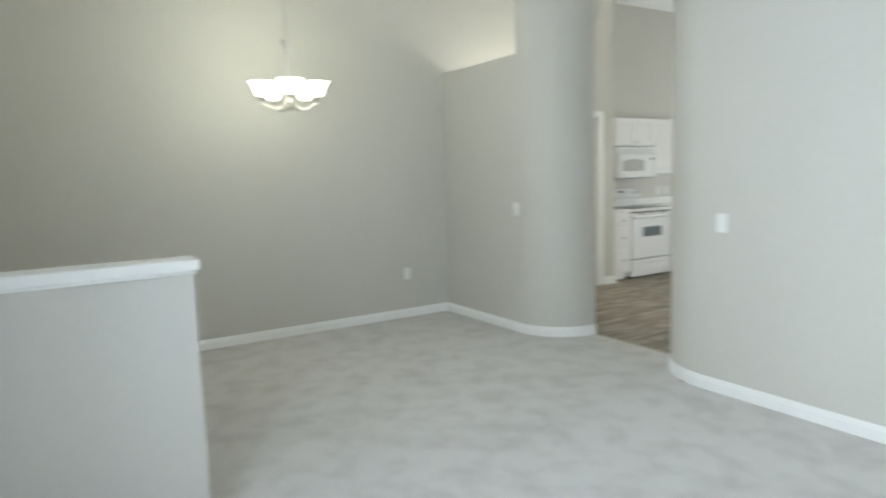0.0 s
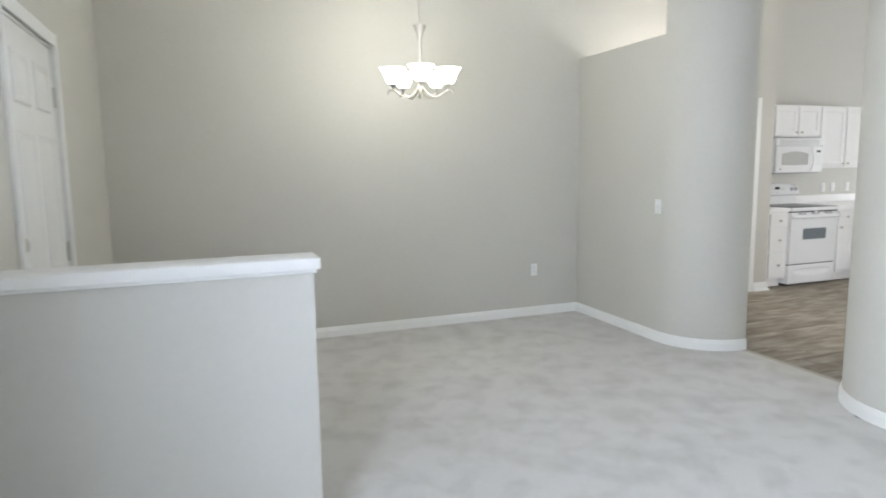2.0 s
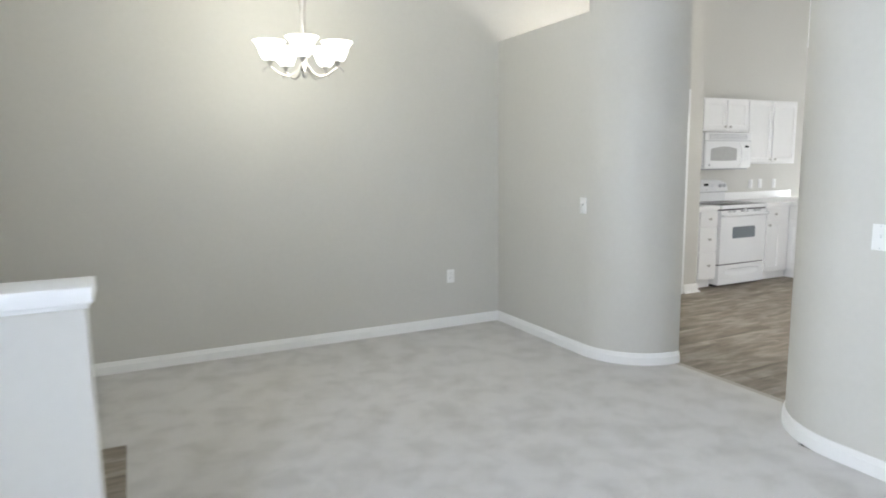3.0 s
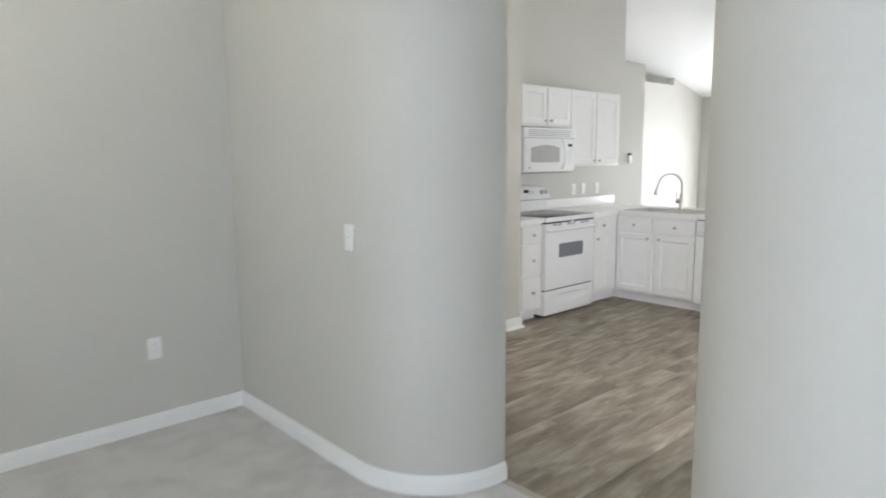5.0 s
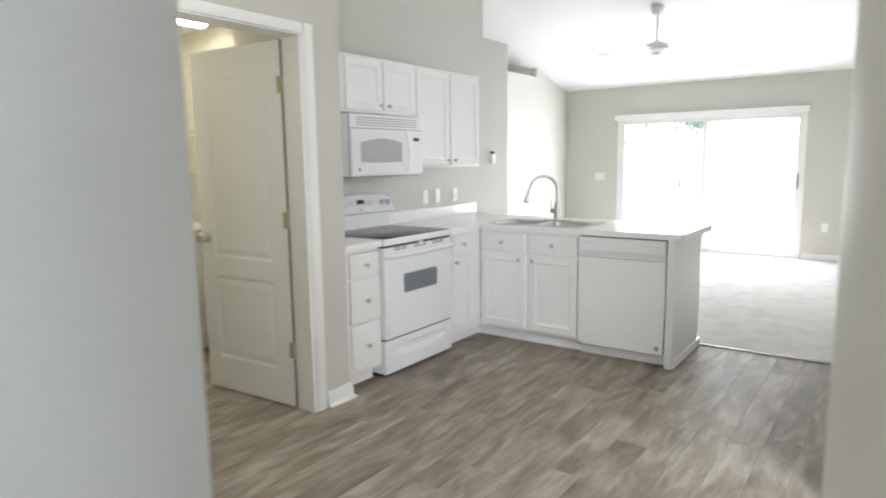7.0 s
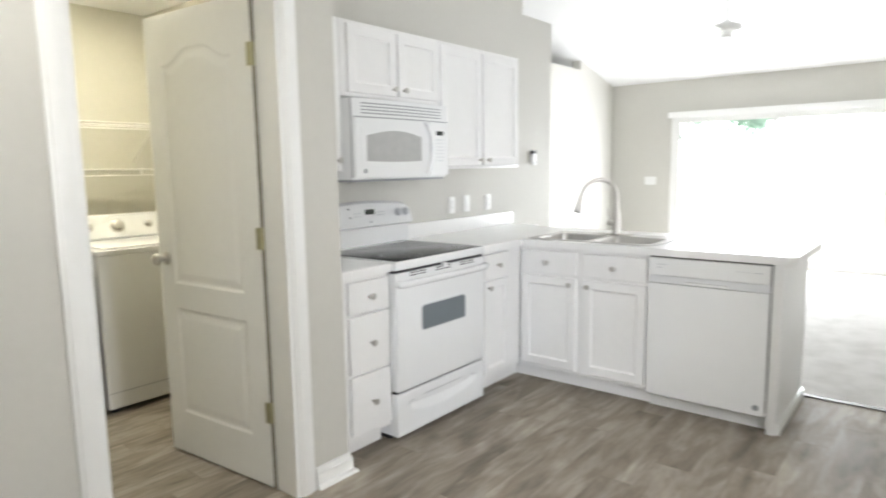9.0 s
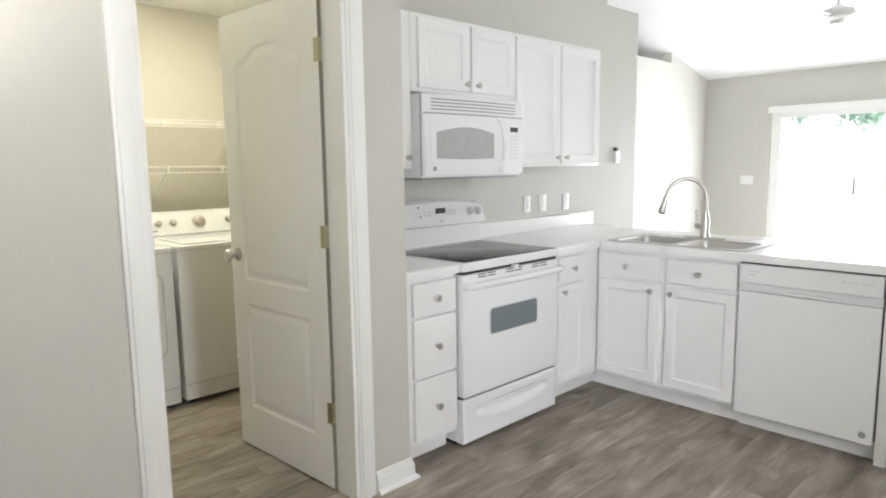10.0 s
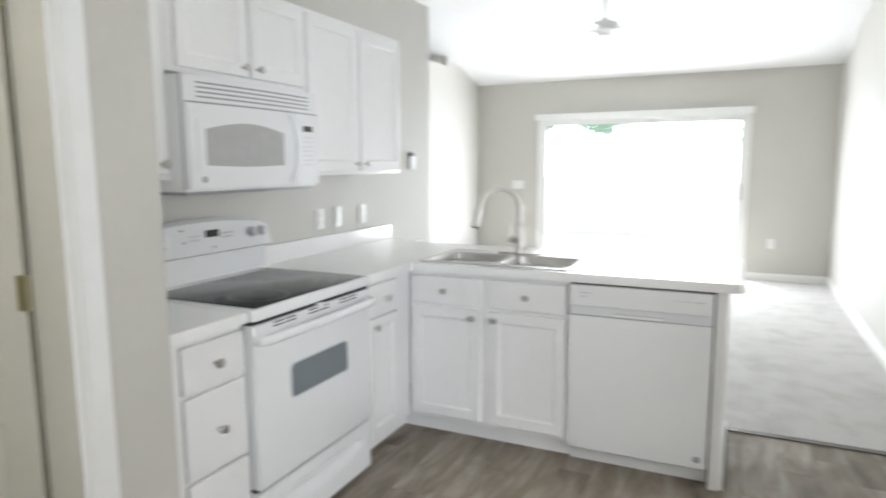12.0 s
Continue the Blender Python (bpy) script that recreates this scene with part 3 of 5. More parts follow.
def sunk_face(bm, outer, panels, face):
    """A moulded door skin: flat stiles and rails, with panels sunk and raised again inside their outlines."""
    edges, rims = [], []
    for loop in [outer] + panels:
        vs = [bm.verts.new(face(u, v, 0.0)) for u, v in loop]
        rims.append(vs)
        edges += [bm.edges.new((vs[k], vs[(k + 1) % len(vs)])) for k in range(len(vs))]
    bmesh.ops.triangle_fill(bm, use_beauty=True, use_dissolve=False, edges=edges)
    for loop, rim in zip(panels, rims[1:]):
        us, vs = [p[0] for p in loop], [p[1] for p in loop]
        cu, cv = (max(us) + min(us)) / 2, (max(vs) + min(vs)) / 2
        hw, hh = (max(us) - min(us)) / 2, (max(vs) - min(vs)) / 2
        last = rim
        for inset, h in ((0.005, -0.0015), (0.012, -0.0042), (0.019, -0.0050), (0.027, -0.0043), (0.048, -0.0012), (0.054, -0.0008)):
            ring = [bm.verts.new(face(cu + (u - cu) * (1 - inset / hw), cv + (v - cv) * (1 - inset / hh), h)) for u, v in loop]
            for k in range(len(ring)):
                bm.faces.new((last[k], last[(k + 1) % len(ring)], ring[(k + 1) % len(ring)], ring[k]))
            last = ring
        bm.faces.new(last)
    return rims[0]


skins = []
for side in (0, 1):
    def on_leaf(u, v, h, side=side):
        return (u, 0.035 + h, v) if side else (u, -h, v)
    skins.append(sunk_face(bm, rect(0.004, 0.012, DW, DH), [arched(0.124, 0.835, DW - 0.112, 1.876, 0.062), rect(0.124, 0.215, DW - 0.112, 0.722)], on_leaf))
for k in range(4):
    bm.faces.new((skins[0][k], skins[0][(k + 1) % 4], skins[1][(k + 1) % 4], skins[1][k]))
bmesh.ops.recalc_face_normals(bm, faces=bm.faces[:])
part("door_leaf", bm, TRIM, door, smooth=False)
for z in (0.34, 1.075, 1.80):
    bm = bmesh.new()
    add_box(bm, -0.003, 0.002, z - 0.045, 0.004, 0.034, z + 0.045)
    add_tube(bm, [(-0.006, 0.006, z - 0.046), (-0.006, 0.006, z + 0.046)], 0.006)
    add_box(bm, -0.003, 0.034, z - 0.045, 0.030, 0.0365, z + 0.045)
    for dz in (-0.028, 0.0, 0.028):
        add_lathe(bm, [(0.004, 0), (0.003, 0.0016), (0, 0.002)], pose(-0.003, 0.018, z + dz, 0, -90, 0), 8)
    part("hinge", bm, BRASS, door, "satin brass butt hinge")
# thin dark strip: shade on the hinge edge painted as colour
box_part("hinge_edge", SHADED_EDGE, door, (0.0005, 0.001, 0.012, 0.004, 0.0335, DH), 0.0, "olive-grey strip that puts the shade on the door edge into colour")
door_knob(door, DW - 0.06, 0.035, 0.95, -90, 0, 0)
door_knob(door, DW - 0.06, 0.0, 0.95, 90, 0, 0)
box_part("latch_plate", NICKEL, door, (DW - 0.001, 0.006, 0.92, DW + 0.0015, 0.029, 0.98))

# ---- wall plates ----


def wall_plate(m, label, kind, gangs=1):
    """A plate lying in the x-z plane of m, facing its -y."""
    root = thing("light_switch" if kind == "switch" else "wall_outlet", label, "switch" if kind == "switch" else "outlet", at=m)
    w = 0.07 + 0.046 * (gangs - 1)
    box_part("plate", PLASTIC, root, (-w / 2, -0.006, -0.057, w / 2, 0.0, 0.057), 0.003)
    for g in range(gangs):
        c = (g - (gangs - 1) / 2) * 0.046
        if kind == "switch":
            box_part("toggle", PLASTIC, root, (c - 0.005, -0.017, -0.002, c + 0.005, -0.005, 0.012), 0.002)
        elif kind == "rocker":
            box_part("rocker", PLASTIC, root, (c - 0.016, -0.009, -0.033, c + 0.016, -0.005, 0.033), 0.002)
        else:
            for z in (-0.02, 0.02):
                bm = bmesh.new()
                add_lathe(bm, [(0.0165, 0.0), (0.0165, 0.003), (0.0, 0.0035)], pose(c, -0.005, z, 90, 0, 0), 16)
                sock = part("socket", bm, PLASTIC, root)
                for dx in (-0.006, 0.006):
                    box_part("slot", BLACK, sock, (c + dx - 0.001, -0.0092, z - 0.001, c + dx + 0.001, -0.0084, z + 0.007))
    for z in (-0.048, 0.048) if kind != "outlet" else (0.0,):
        bm = bmesh.new()
        add_lathe(bm, [(0.003, 0.0), (0.0025, 0.0012), (0, 0.0014)], pose(0, -0.006, z, 90, 0, 0), 8)
        part("screw", bm, PALE_GREY, root)
    return root


wall_plate(pose(1.156, YB, 0.44), "white duplex outlet low on the dining back wall", "outlet")
wall_plate(pose(XW, 1.867, 1.088, 0, 0, -90), "white toggle light switch on the dining wall", "switch")
wall_plate(pose(XW, -0.12, 1.062, 0, 0, -90), "white toggle light switch on the living room wall", "switch")
plate = thing("cover_plate", "blank square white cover plate beside the half wall", "cover plate")
box_part("plate", PLASTIC, plate, (XE, -0.05, 1.085, XE + 0.009, 0.125, 1.245), 0.004)
for y in (-0.03, 0.105):
    bm = bmesh.new()
    add_lathe(bm, [(0.004, 0.0), (0.003, 0.0015), (0, 0.0018)], pose(XE + 0.009, y, 1.165, 0, 90, 0), 10)
    part("screw", bm, PALE_GREY, plate)
wall_plate(pose(5.72, YK, 1.086), "white duplex outlet above the backsplash", "outlet")
wall_plate(pose(5.894, YK, 1.088), "white rocker switch above the backsplash", "rocker")
wall_plate(pose(6.158, YK, 1.085), "white duplex outlet above the backsplash near the sink", "outlet")
wall_plate(pose(XF, 4.347, 1.105, 0, 0, -90), "white three-gang switch beside the patio door", "switch", 3)
wall_plate(pose(XF, 1.225, 0.437, 0, 0, -90), "white duplex outlet low on the patio wall", "outlet")

device = thing("thermostat", "small white wall thermostat with a dark top", "thermostat", at=pose(6.804, YK, 1.412))
box_part("housing", PLASTIC, device, (-0.03, -0.028, -0.06, 0.03, 0.0, 0.032), 0.008, seg=3)
box_part("display", BLACK, device, (-0.026, -0.026, 0.03, 0.026, -0.001, 0.058), 0.006, "dark glossy top")
box_part("button", PALE_GREY, device, (-0.008, -0.031, -0.045, 0.008, -0.027, -0.03), 0.002)

# ---- chandelier ----
CX, CY = -0.285, 2.03
lamp = thing("chandelier", "five-arm brushed nickel chandelier with lit frosted bell shades", "chandelier", at=pose(CX, CY, 0))
bm = bmesh.new()
add_lathe(bm, [(0.0, 1.895), (0.010, 1.90), (0.014, 1.915), (0.010, 1.93), (0.022, 1.945), (0.026, 1.965), (0.014, 1.99), (0.013, 2.02), (0.0125, 2.15), (0.0135, 2.27), (0.022, 2.32), (0.040, 2.368), (0.044, 2.385), (0.012, 2.39), (0.0, 2.39)], pose(0, 0, 0), 20)
part("stem", bm, NICKEL, lamp)
z = 2.385
k = 0
bm = bmesh.new()
while z < ZC - 0.06:
    pts = [(0.009 * math.cos(a), 0, z + 0.018 + 0.020 * math.sin(a)) for a in [2 * math.pi * i / 10 for i in range(11)]]
    if k % 2:
        pts = [(0, x, zz) for x, _, zz in pts]
    add_tube(bm, pts, 0.0022, 5)
    z += 0.032
    k += 1
part("chain", bm, NICKEL, lamp, "brushed nickel hanging chain")
bm = bmesh.new()
add_tube(bm, [(0.004 * math.sin(i * 1.1), 0.004 * math.cos(i * 1.3), 2.39 + i * (ZC - 2.42) / 24) for i in range(25)], 0.0025, 6)
part("cord", bm, PALE_GREY, lamp, "pale supply cord")
bm = bmesh.new()
add_lathe(bm, [(0.0, ZC - 0.05), (0.02, ZC - 0.05), (0.06, ZC - 0.02), (0.062, ZC), (0.0, ZC)], pose(0, 0, 0), 24)
part("ceiling_plate", bm, NICKEL, lamp)
RA = 0.198
for k in range(5):
    a = math.radians(72 * k + 253)
    ca, sa = math.cos(a), math.sin(a)
    bm = bmesh.new()
    prof = [(0.012, 1.985), (0.03, 1.955), (0.06, 1.918), (0.10, 1.902), (0.14, 1.912), (0.175, 1.935), (0.205, 1.953), (0.222, 1.945), (0.236, 1.925), (0.232, 1.91)]
    pts = []
    for i in range(len(prof) - 1):
        for s in (0, 0.5):
            pts.append((prof[i][0] + (prof[i + 1][0] - prof[i][0]) * s, prof[i][1] + (prof[i + 1][1] - prof[i][1]) * s))
    add_tube(bm, [(r * ca, r * sa, h) for r, h in pts], 0.005, 8)
    part("arm", bm, NICKEL, lamp, "curved brushed nickel arm")
    bm = bmesh.new()
    add_lathe(bm, [(0.0, 1.95), (0.007, 1.95), (0.010, 1.965), (0.022, 1.985), (0.026, 1.995), (0.0, 1.997)], pose(RA * ca, RA * sa, 0), 16)
    part("cup", bm, NICKEL, lamp)
    bm = bmesh.new()
    add_lathe(bm, [(0.018, 1.985), (0.036, 1.99), (0.050, 2.012), (0.058, 2.04), (0.069, 2.067), (0.087, 2.087), (0.090, 2.091), (0.086, 2.091), (0.066, 2.069), (0.054, 2.04), (0.046, 2.014), (0.032, 1.996), (0.0, 1.993)], pose(RA * ca, RA * sa, 0), 24)
    part("shade", bm, SHADE, lamp, "lit frosted glass bell shade")
bulb = new("chandelier_light", bpy.data.lights.new("chandelier_light", "POINT"))
bulb.data.energy, bulb.data.color, bulb.data.shadow_soft_size = 31, (1.0, 0.975, 0.84), 0.16
bulb.matrix_world = pose(CX, CY, 2.22)

# ---- pendant in the kitchen nook ----
PXN, PYN = 2.705, 2.605
pend = thing("pendant_light", "brushed nickel nook pendant with clear globe and lit bells", "pendant light", at=pose(PXN, PYN, 0))
bm = bmesh.new()
add_tube(bm, [(0, 0, 2.0), (0, 0, ZC - 0.03)], 0.006, 8)
add_lathe(bm, [(0.0, ZC - 0.04), (0.05, ZC - 0.03), (0.055, ZC), (0.0, ZC)], pose(0, 0, 0), 20)
part("rod", bm, NICKEL, pend)
bm = bmesh.new()
add_lathe(bm, [(0.0, 1.905), (0.03, 1.905), (0.034, 1.925), (0.022, 1.95), (0.03, 1.98), (0.012, 2.01), (0.0, 2.012)], pose(0, 0, 0), 20)
part("hub", bm, NICKEL, pend)
bm = bmesh.new()
add_lathe(bm, [(0.0, 1.72)] + [(0.096 * math.sin(a), 1.815 - 0.096 * math.cos(a)) for a in [math.pi * k / 14 for k in range(1, 13)]] + [(0.03, 1.906)], pose(0, 0, 0), 28)
shell = part("globe", bm, PANE, pend, "clear glass globe")
shell.visible_shadow = False
mod = shell.modifiers.new("thickness", "SOLIDIFY")
mod.thickness = 0.003
for k in range(3):
    a = math.radians(120 * k - 110)
    ca, sa = math.cos(a), math.sin(a)
    bm = bmesh.new()
    add_tube(bm, [(0.02 * ca, 0.02 * sa, 1.96), (0.08 * ca, 0.08 * sa, 1.945), (0.14 * ca, 0.14 * sa, 1.95), (0.155 * ca, 0.155 * sa, 1.975)], 0.006, 8)
    part("arm", bm, NICKEL, pend)
    bm = bmesh.new()
    add_lathe(bm, [(0.0, 1.968), (0.018, 1.97), (0.038, 1.985), (0.05, 2.02), (0.062, 2.06), (0.058, 2.06), (0.046, 2.022), (0.034, 1.99), (0.0, 1.976)], pose(0.155 * ca, 0.155 * sa, 0), 20)
    part("shade", bm, SHADE, pend, "lit frosted glass bell")
nook = new("pendant_glow", bpy.data.lights.new("pendant_glow", "POINT"))
nook.data.energy, nook.data.color, nook.data.shadow_soft_size = 10, (1.0, 0.97, 0.91), 0.09
nook.matrix_world = pose(PXN - 0.118, PYN - 0.02, 1.98)
# the bells are open at the top
up = new("pendant_uplight", bpy.data.lights.new("pendant_uplight", "SPOT"))
up.data.energy, up.data.color, up.data.shadow_soft_size = 46, (1.0, 0.97, 0.91), 0.09
up.data.spot_size, up.data.spot_blend = radians(165), 0.5
up.matrix_world = pose(PXN - 0.118, PYN - 0.02, 1.98, 180)

# ---- base cabinets ----
KICK, TOPZ = 0.095, 0.860


def front_slab(bm, u0, v0, u1, v1, y, t=0.019):
    """A drawer front with a softened edge, facing -y at depth y."""
    add_box(bm, u0, y - t, v0, u1, y, v1, 0.006, 3)


def cabinet_door(parent, u0, v0, u1, v1, y, knob, rail=0.052, t=0.019):
    """One connected leaf: softened outer edge, frame, chamfer and sunk panel."""
    bm = bmesh.new()
    rings = []
    for inset, depth in ((0.0, y), (0.0, y - t + 0.004), (0.0015, y - t + 0.001), (0.004, y - t), (rail - 0.004, y - t), (rail, y - t + 0.002), (rail + 0.004, y - t + 0.008), (rail + 0.012, y - t + 0.0095)):
        a0, b0, a1, b1 = u0 + inset, v0 + inset, u1 - inset, v1 - inset
        rings.append([bm.verts.new(c) for c in ((a0, depth, b0), (a1, depth, b0), (a1, depth, b1), (a0, depth, b1))])
    for r0, r1 in zip(rings, rings[1:]):
        for k in range(4):
            bm.faces.new((r0[k], r0[(k + 1) % 4], r1[(k + 1) % 4], r1[k]))
    bm.faces.new(rings[0][::-1])
    bm.faces.new(rings[-1])
    leaf = part("door", bm, CABINET, parent, smooth=False)
    if knob:
        cabinet_knob(leaf, knob[0], y - t, knob[1])
    return leaf


def drawer(parent, u0, v0, u1, v1, y):
    bm = bmesh.new()
    front_slab(bm, u0, v0, u1, v1, y)
    leaf = part("drawer_front", bm, CABINET, parent)
    cabinet_knob(leaf, (u0 + u1) / 2, y - 0.019, (v0 + v1) / 2)
    return leaf


def base_body(parent, w, d, z0=KICK, z1=TOPZ):
    box_part("body", CABINET, parent, (0, 0, z0, w, d, z1), 0.001, seg=1)
    box_part("toe_kick", CABINET, parent, (0, 0.07, 0, w, d, z0))


YC = YK - 0.61                 # face of the range-wall cabinets
XP = 5.635                     # face of the peninsula cabinets
# three drawers left of the range
cab = thing("base_cabinet", "white three-drawer base cabinet beside the range", "cabinet", "kitchen base cabinets", pose(4.094, YC, 0))
base_body(cab, 0.338, 0.608)
for v0, v1 in ((0.690, 0.840), (0.412, 0.678), (0.122, 0.400)):
    drawer(cab, 0.072, v0, 0.333, v1, 0.0)
# narrow cabinet right of the range
cab = thing("base_cabinet", "narrow white base cabinet with one drawer and one door", "cabinet", "kitchen base cabinets", pose(5.178, YC, 0))
base_body(cab, 0.454, 0.608)
box_part("toe_kick", CABINET, cab, (0.454, 0.07, 0, 0.528, 0.1, KICK))
drawer(cab, 0.046, 0.700, 0.298, 0.840, 0.0)
cabinet_door(cab, 0.046, 0.118, 0.298, 0.682, 0.0, (0.078, 0.645), 0.045)
# sink cabinet in the peninsula, facing the dining side
cab = thing("sink_cabinet", "white sink base cabinet with two doors under two false drawers", "cabinet", "kitchen base cabinets", pose(XP, YC, 0, 0, 0, -90))
base_body(cab, 0.825, 0.62)
box_part("toe_kick", CABINET, cab, (-0.074, 0.07, 0, 0, 0.1, KICK))
drawer(cab, 0.022, 0.700, 0.394, 0.836, 0.0)
drawer(cab, 0.441, 0.700, 0.815, 0.836, 0.0)
cabinet_door(cab, 0.022, 0.118, 0.394, 0.682, 0.0, (0.358, 0.645))
cabinet_door(cab, 0.441, 0.118, 0.815, 0.682, 0.0, (0.474, 0.645))

# ---- dishwasher ----
dw = thing("dishwasher", "white built-in dishwasher in the peninsula", "dishwasher", at=pose(XP, 2.263, 0, 0, 0, -90))
# black body colour stands in for the shade in the gaps round the fronts
box_part("body", BLACK, dw, (0.003, 0.005, 0.10, 0.607, 0.6, 0.857))
bm = bmesh.new()
add_box(bm, 0.005, -0.028, 0.088, 0.605, 0.004, 0.712, 0.005, 3)
part("door", bm, ENAMEL, dw)
bm = bmesh.new()
add_box(bm, 0.005, -0.032, 0.757, 0.605, 0.004, 0.851, 0.006, 3)
panel = part("control_panel", bm, ENAMEL, dw)
# shade below the control panel is put into the strip's grey
box_part("pocket_handle", POCKET_SHADE, dw, (0.005, -0.02, 0.714, 0.605, 0.003, 0.755), 0.002, "recessed handle strip with its shade put into pale grey")
box_part("grip", ENAMEL, dw, (0.2, -0.03, 0.717, 0.41, -0.018, 0.731), 0.003)
for u, w2, v in ((0.05, 0.055, 0.815), (0.05, 0.03, 0.798), (0.45, 0.012, 0.809), (0.475, 0.012, 0.809), (0.50, 0.012, 0.809), (0.53, 0.04, 0.809)):
    box_part("marking", PALE_GREY, panel, (u, -0.0328, v, u + w2, -0.0318, v + 0.004))
box_part("toe_kick", ENAMEL, dw, (0.004, 0.05, 0.0, 0.606, 0.08, 0.088), 0.002)
bm = bmesh.new()
add_lathe(bm, [(0.0, 0.0), (0.015, 0.0), (0.015, 0.002), (0.010, 0.0025), (0.010, 0.0035), (0, 0.0035)], pose(0.565, -0.028, 0.130, 90, 0, 0), 20)
part("badge", bm, GREY, dw, "small round grey emblem")

# ---- peninsula end panel and corbel ----
endp = thing("end_panel", "off-white painted peninsula end panel with a small corbel", "panel")
box_part("panel", CABINET, endp, (XP + 0.003, 1.604, 0, 6.29, 1.652, 0.858), 0.002)
box_part("back_panel", CABINET, endp, (6.262, 1.652, 0, 6.292, YK - 0.002, 0.858), 0.001)
box_part("shoe_moulding", TRIM, endp, (XP - 0.004, 1.59, 0, 6.30, 1.604, 0.06), 0.004)
box_part("stile", CABINET, endp, (XP - 0.016, 1.606, 0.0, XP + 0.003, 1.65, 0.858), 0.002)
bm = bmesh.new()
add_prism(bm, [(6.292, 0.858), (6.292, 0.746), (6.30, 0.726), (6.312, 0.756), (6.325, 0.806), (6.352, 0.831), (6.358, 0.858)][::-1], 1.62, 1.66, "y")
part("corbel", bm, CABINET, endp)

# ---- countertop: L-shape with a cut-out for the sink ----
top = thing("countertop", "white laminate L-shaped countertop with backsplash", "countertop")
SX0, SX1, SYA, SYB = 5.69, 6.075, 2.275, 3.03
CF, CP = YC - 0.035, XP - 0.035
bm = bmesh.new()
z0, z1 = 0.861, 0.900
add_box(bm, 4.094, CF, z0, 4.434, YK - 0.002, z1, 0.004)
part("left_section", bm, LAMINATE, top)
bm = bmesh.new()
outline = [(5.175, CF), (CP, CF), (CP, 1.60)] + arc(CP + 0.05, 1.60, 0.05, 180, 270, 6)[1:] + [(6.33, 1.55)] + arc(6.33, 1.59, 0.04, 270, 360, 6)[1:] + [(6.37, 3.45), (6.48, 3.45), (6.48, YK - 0.002), (5.175, YK - 0.002)]
hole = [(SX0, SYA), (SX1, SYA), (SX1, SYB), (SX0, SYB)]
edges = []
for loop in (outline, hole):
    vs = [bm.verts.new((x, y, z1)) for x, y in loop]
    edges += [bm.edges.new((vs[k], vs[(k + 1) % len(vs)])) for k in range(len(vs))]
filled = bmesh.ops.triangle_fill(bm, use_beauty=True, use_dissolve=False, edges=edges)
top_faces = [f for f in filled["geom"] if isinstance(f, bmesh.types.BMFace)]
drawn = bmesh.ops.extrude_face_region(bm, geom=top_faces)
bmesh.ops.translate(bm, vec=(0, 0, z0 - z1), verts=[v for v in drawn["geom"] if isinstance(v, bmesh.types.BMVert)])
part("main_section", bm, LAMINATE, top)
box_part("backsplash", LAMINATE, top, (5.206, YK - 0.024, 0.900, 6.48, YK - 0.001, 0.992), 0.004)
box_part("backsplash", LAMINATE, top, (4.096, YK - 0.024, 0.900, 4.434, YK - 0.001, 0.992), 0.004)

# ---- double-bowl sink ----
sink = thing("sink", "stainless steel double-bowl drop-in sink", "sink")
RX0, RX1, RY0, RY1 = 5.65, 6.145, 2.255, 3.05


BOWLS = [(5.69, 2.295, 6.025, 2.638), (5.69, 2.668, 6.025, 3.01)]
bm = bmesh.new()
zr = 0.9025
edges = []
for loop in [rounded(RX0, RY0, RX1, RY1, 0.035)] + [rounded(*bowl_box, 0.05) for bowl_box in BOWLS]:
    vs = [bm.verts.new((x, y, zr + 0.002)) for x, y in loop]
    edges += [bm.edges.new((vs[k], vs[(k + 1) % len(vs)])) for k in range(len(vs))]
filled = bmesh.ops.triangle_fill(bm, use_beauty=True, use_dissolve=False, edges=edges)
drawn = bmesh.ops.extrude_face_region(bm, geom=[f for f in filled["geom"] if isinstance(f, bmesh.types.BMFace)])
bmesh.ops.translate(bm, vec=(0, 0, 0.9006 - zr - 0.002), verts=[v for v in drawn["geom"] if isinstance(v, bmesh.types.BMVert)])
bmesh.ops.recalc_face_normals(bm, faces=bm.faces[:])
part("rim", bm, STEEL, sink, smooth=False)
for x0, y0, x1, y1 in BOWLS:
    bm = bmesh.new()
    rings = []
    for inset, z, r in ((-0.001, zr + 0.0017, 0.05), (0.001, zr, 0.05), (0.005, zr - 0.01, 0.048), (0.008, zr - 0.12, 0.045), (0.02, zr - 0.165, 0.045), (0.05, zr - 0.18, 0.04), (0.13, zr - 0.183, 0.02)):
        rings.append([bm.verts.new((x, y, z)) for x, y in rounded(x0 + inset, y0 + inset, x1 - inset, y1 - inset, r)])
    n = len(rings[0])
    for a, b in zip(rings, rings[1:]):
        for k in range(n):
            bm.faces.new((a[k], a[(k + 1) % n], b[(k + 1) % n], b[k]))
    bm.faces.new(rings[-1])
    bowl = part("bowl", bm, STEEL, sink)
    bm = bmesh.new()
    add_lathe(bm, [(0.0, 0.002), (0.018, 0.0015), (0.03, 0.003), (0.043, 0.003), (0.043, 0.0)], pose((x0 + x1) / 2, (y0 + y1) / 2, zr - 0.183), 20)
    part("drain", bm, NICKEL, bowl, "round drain basket")

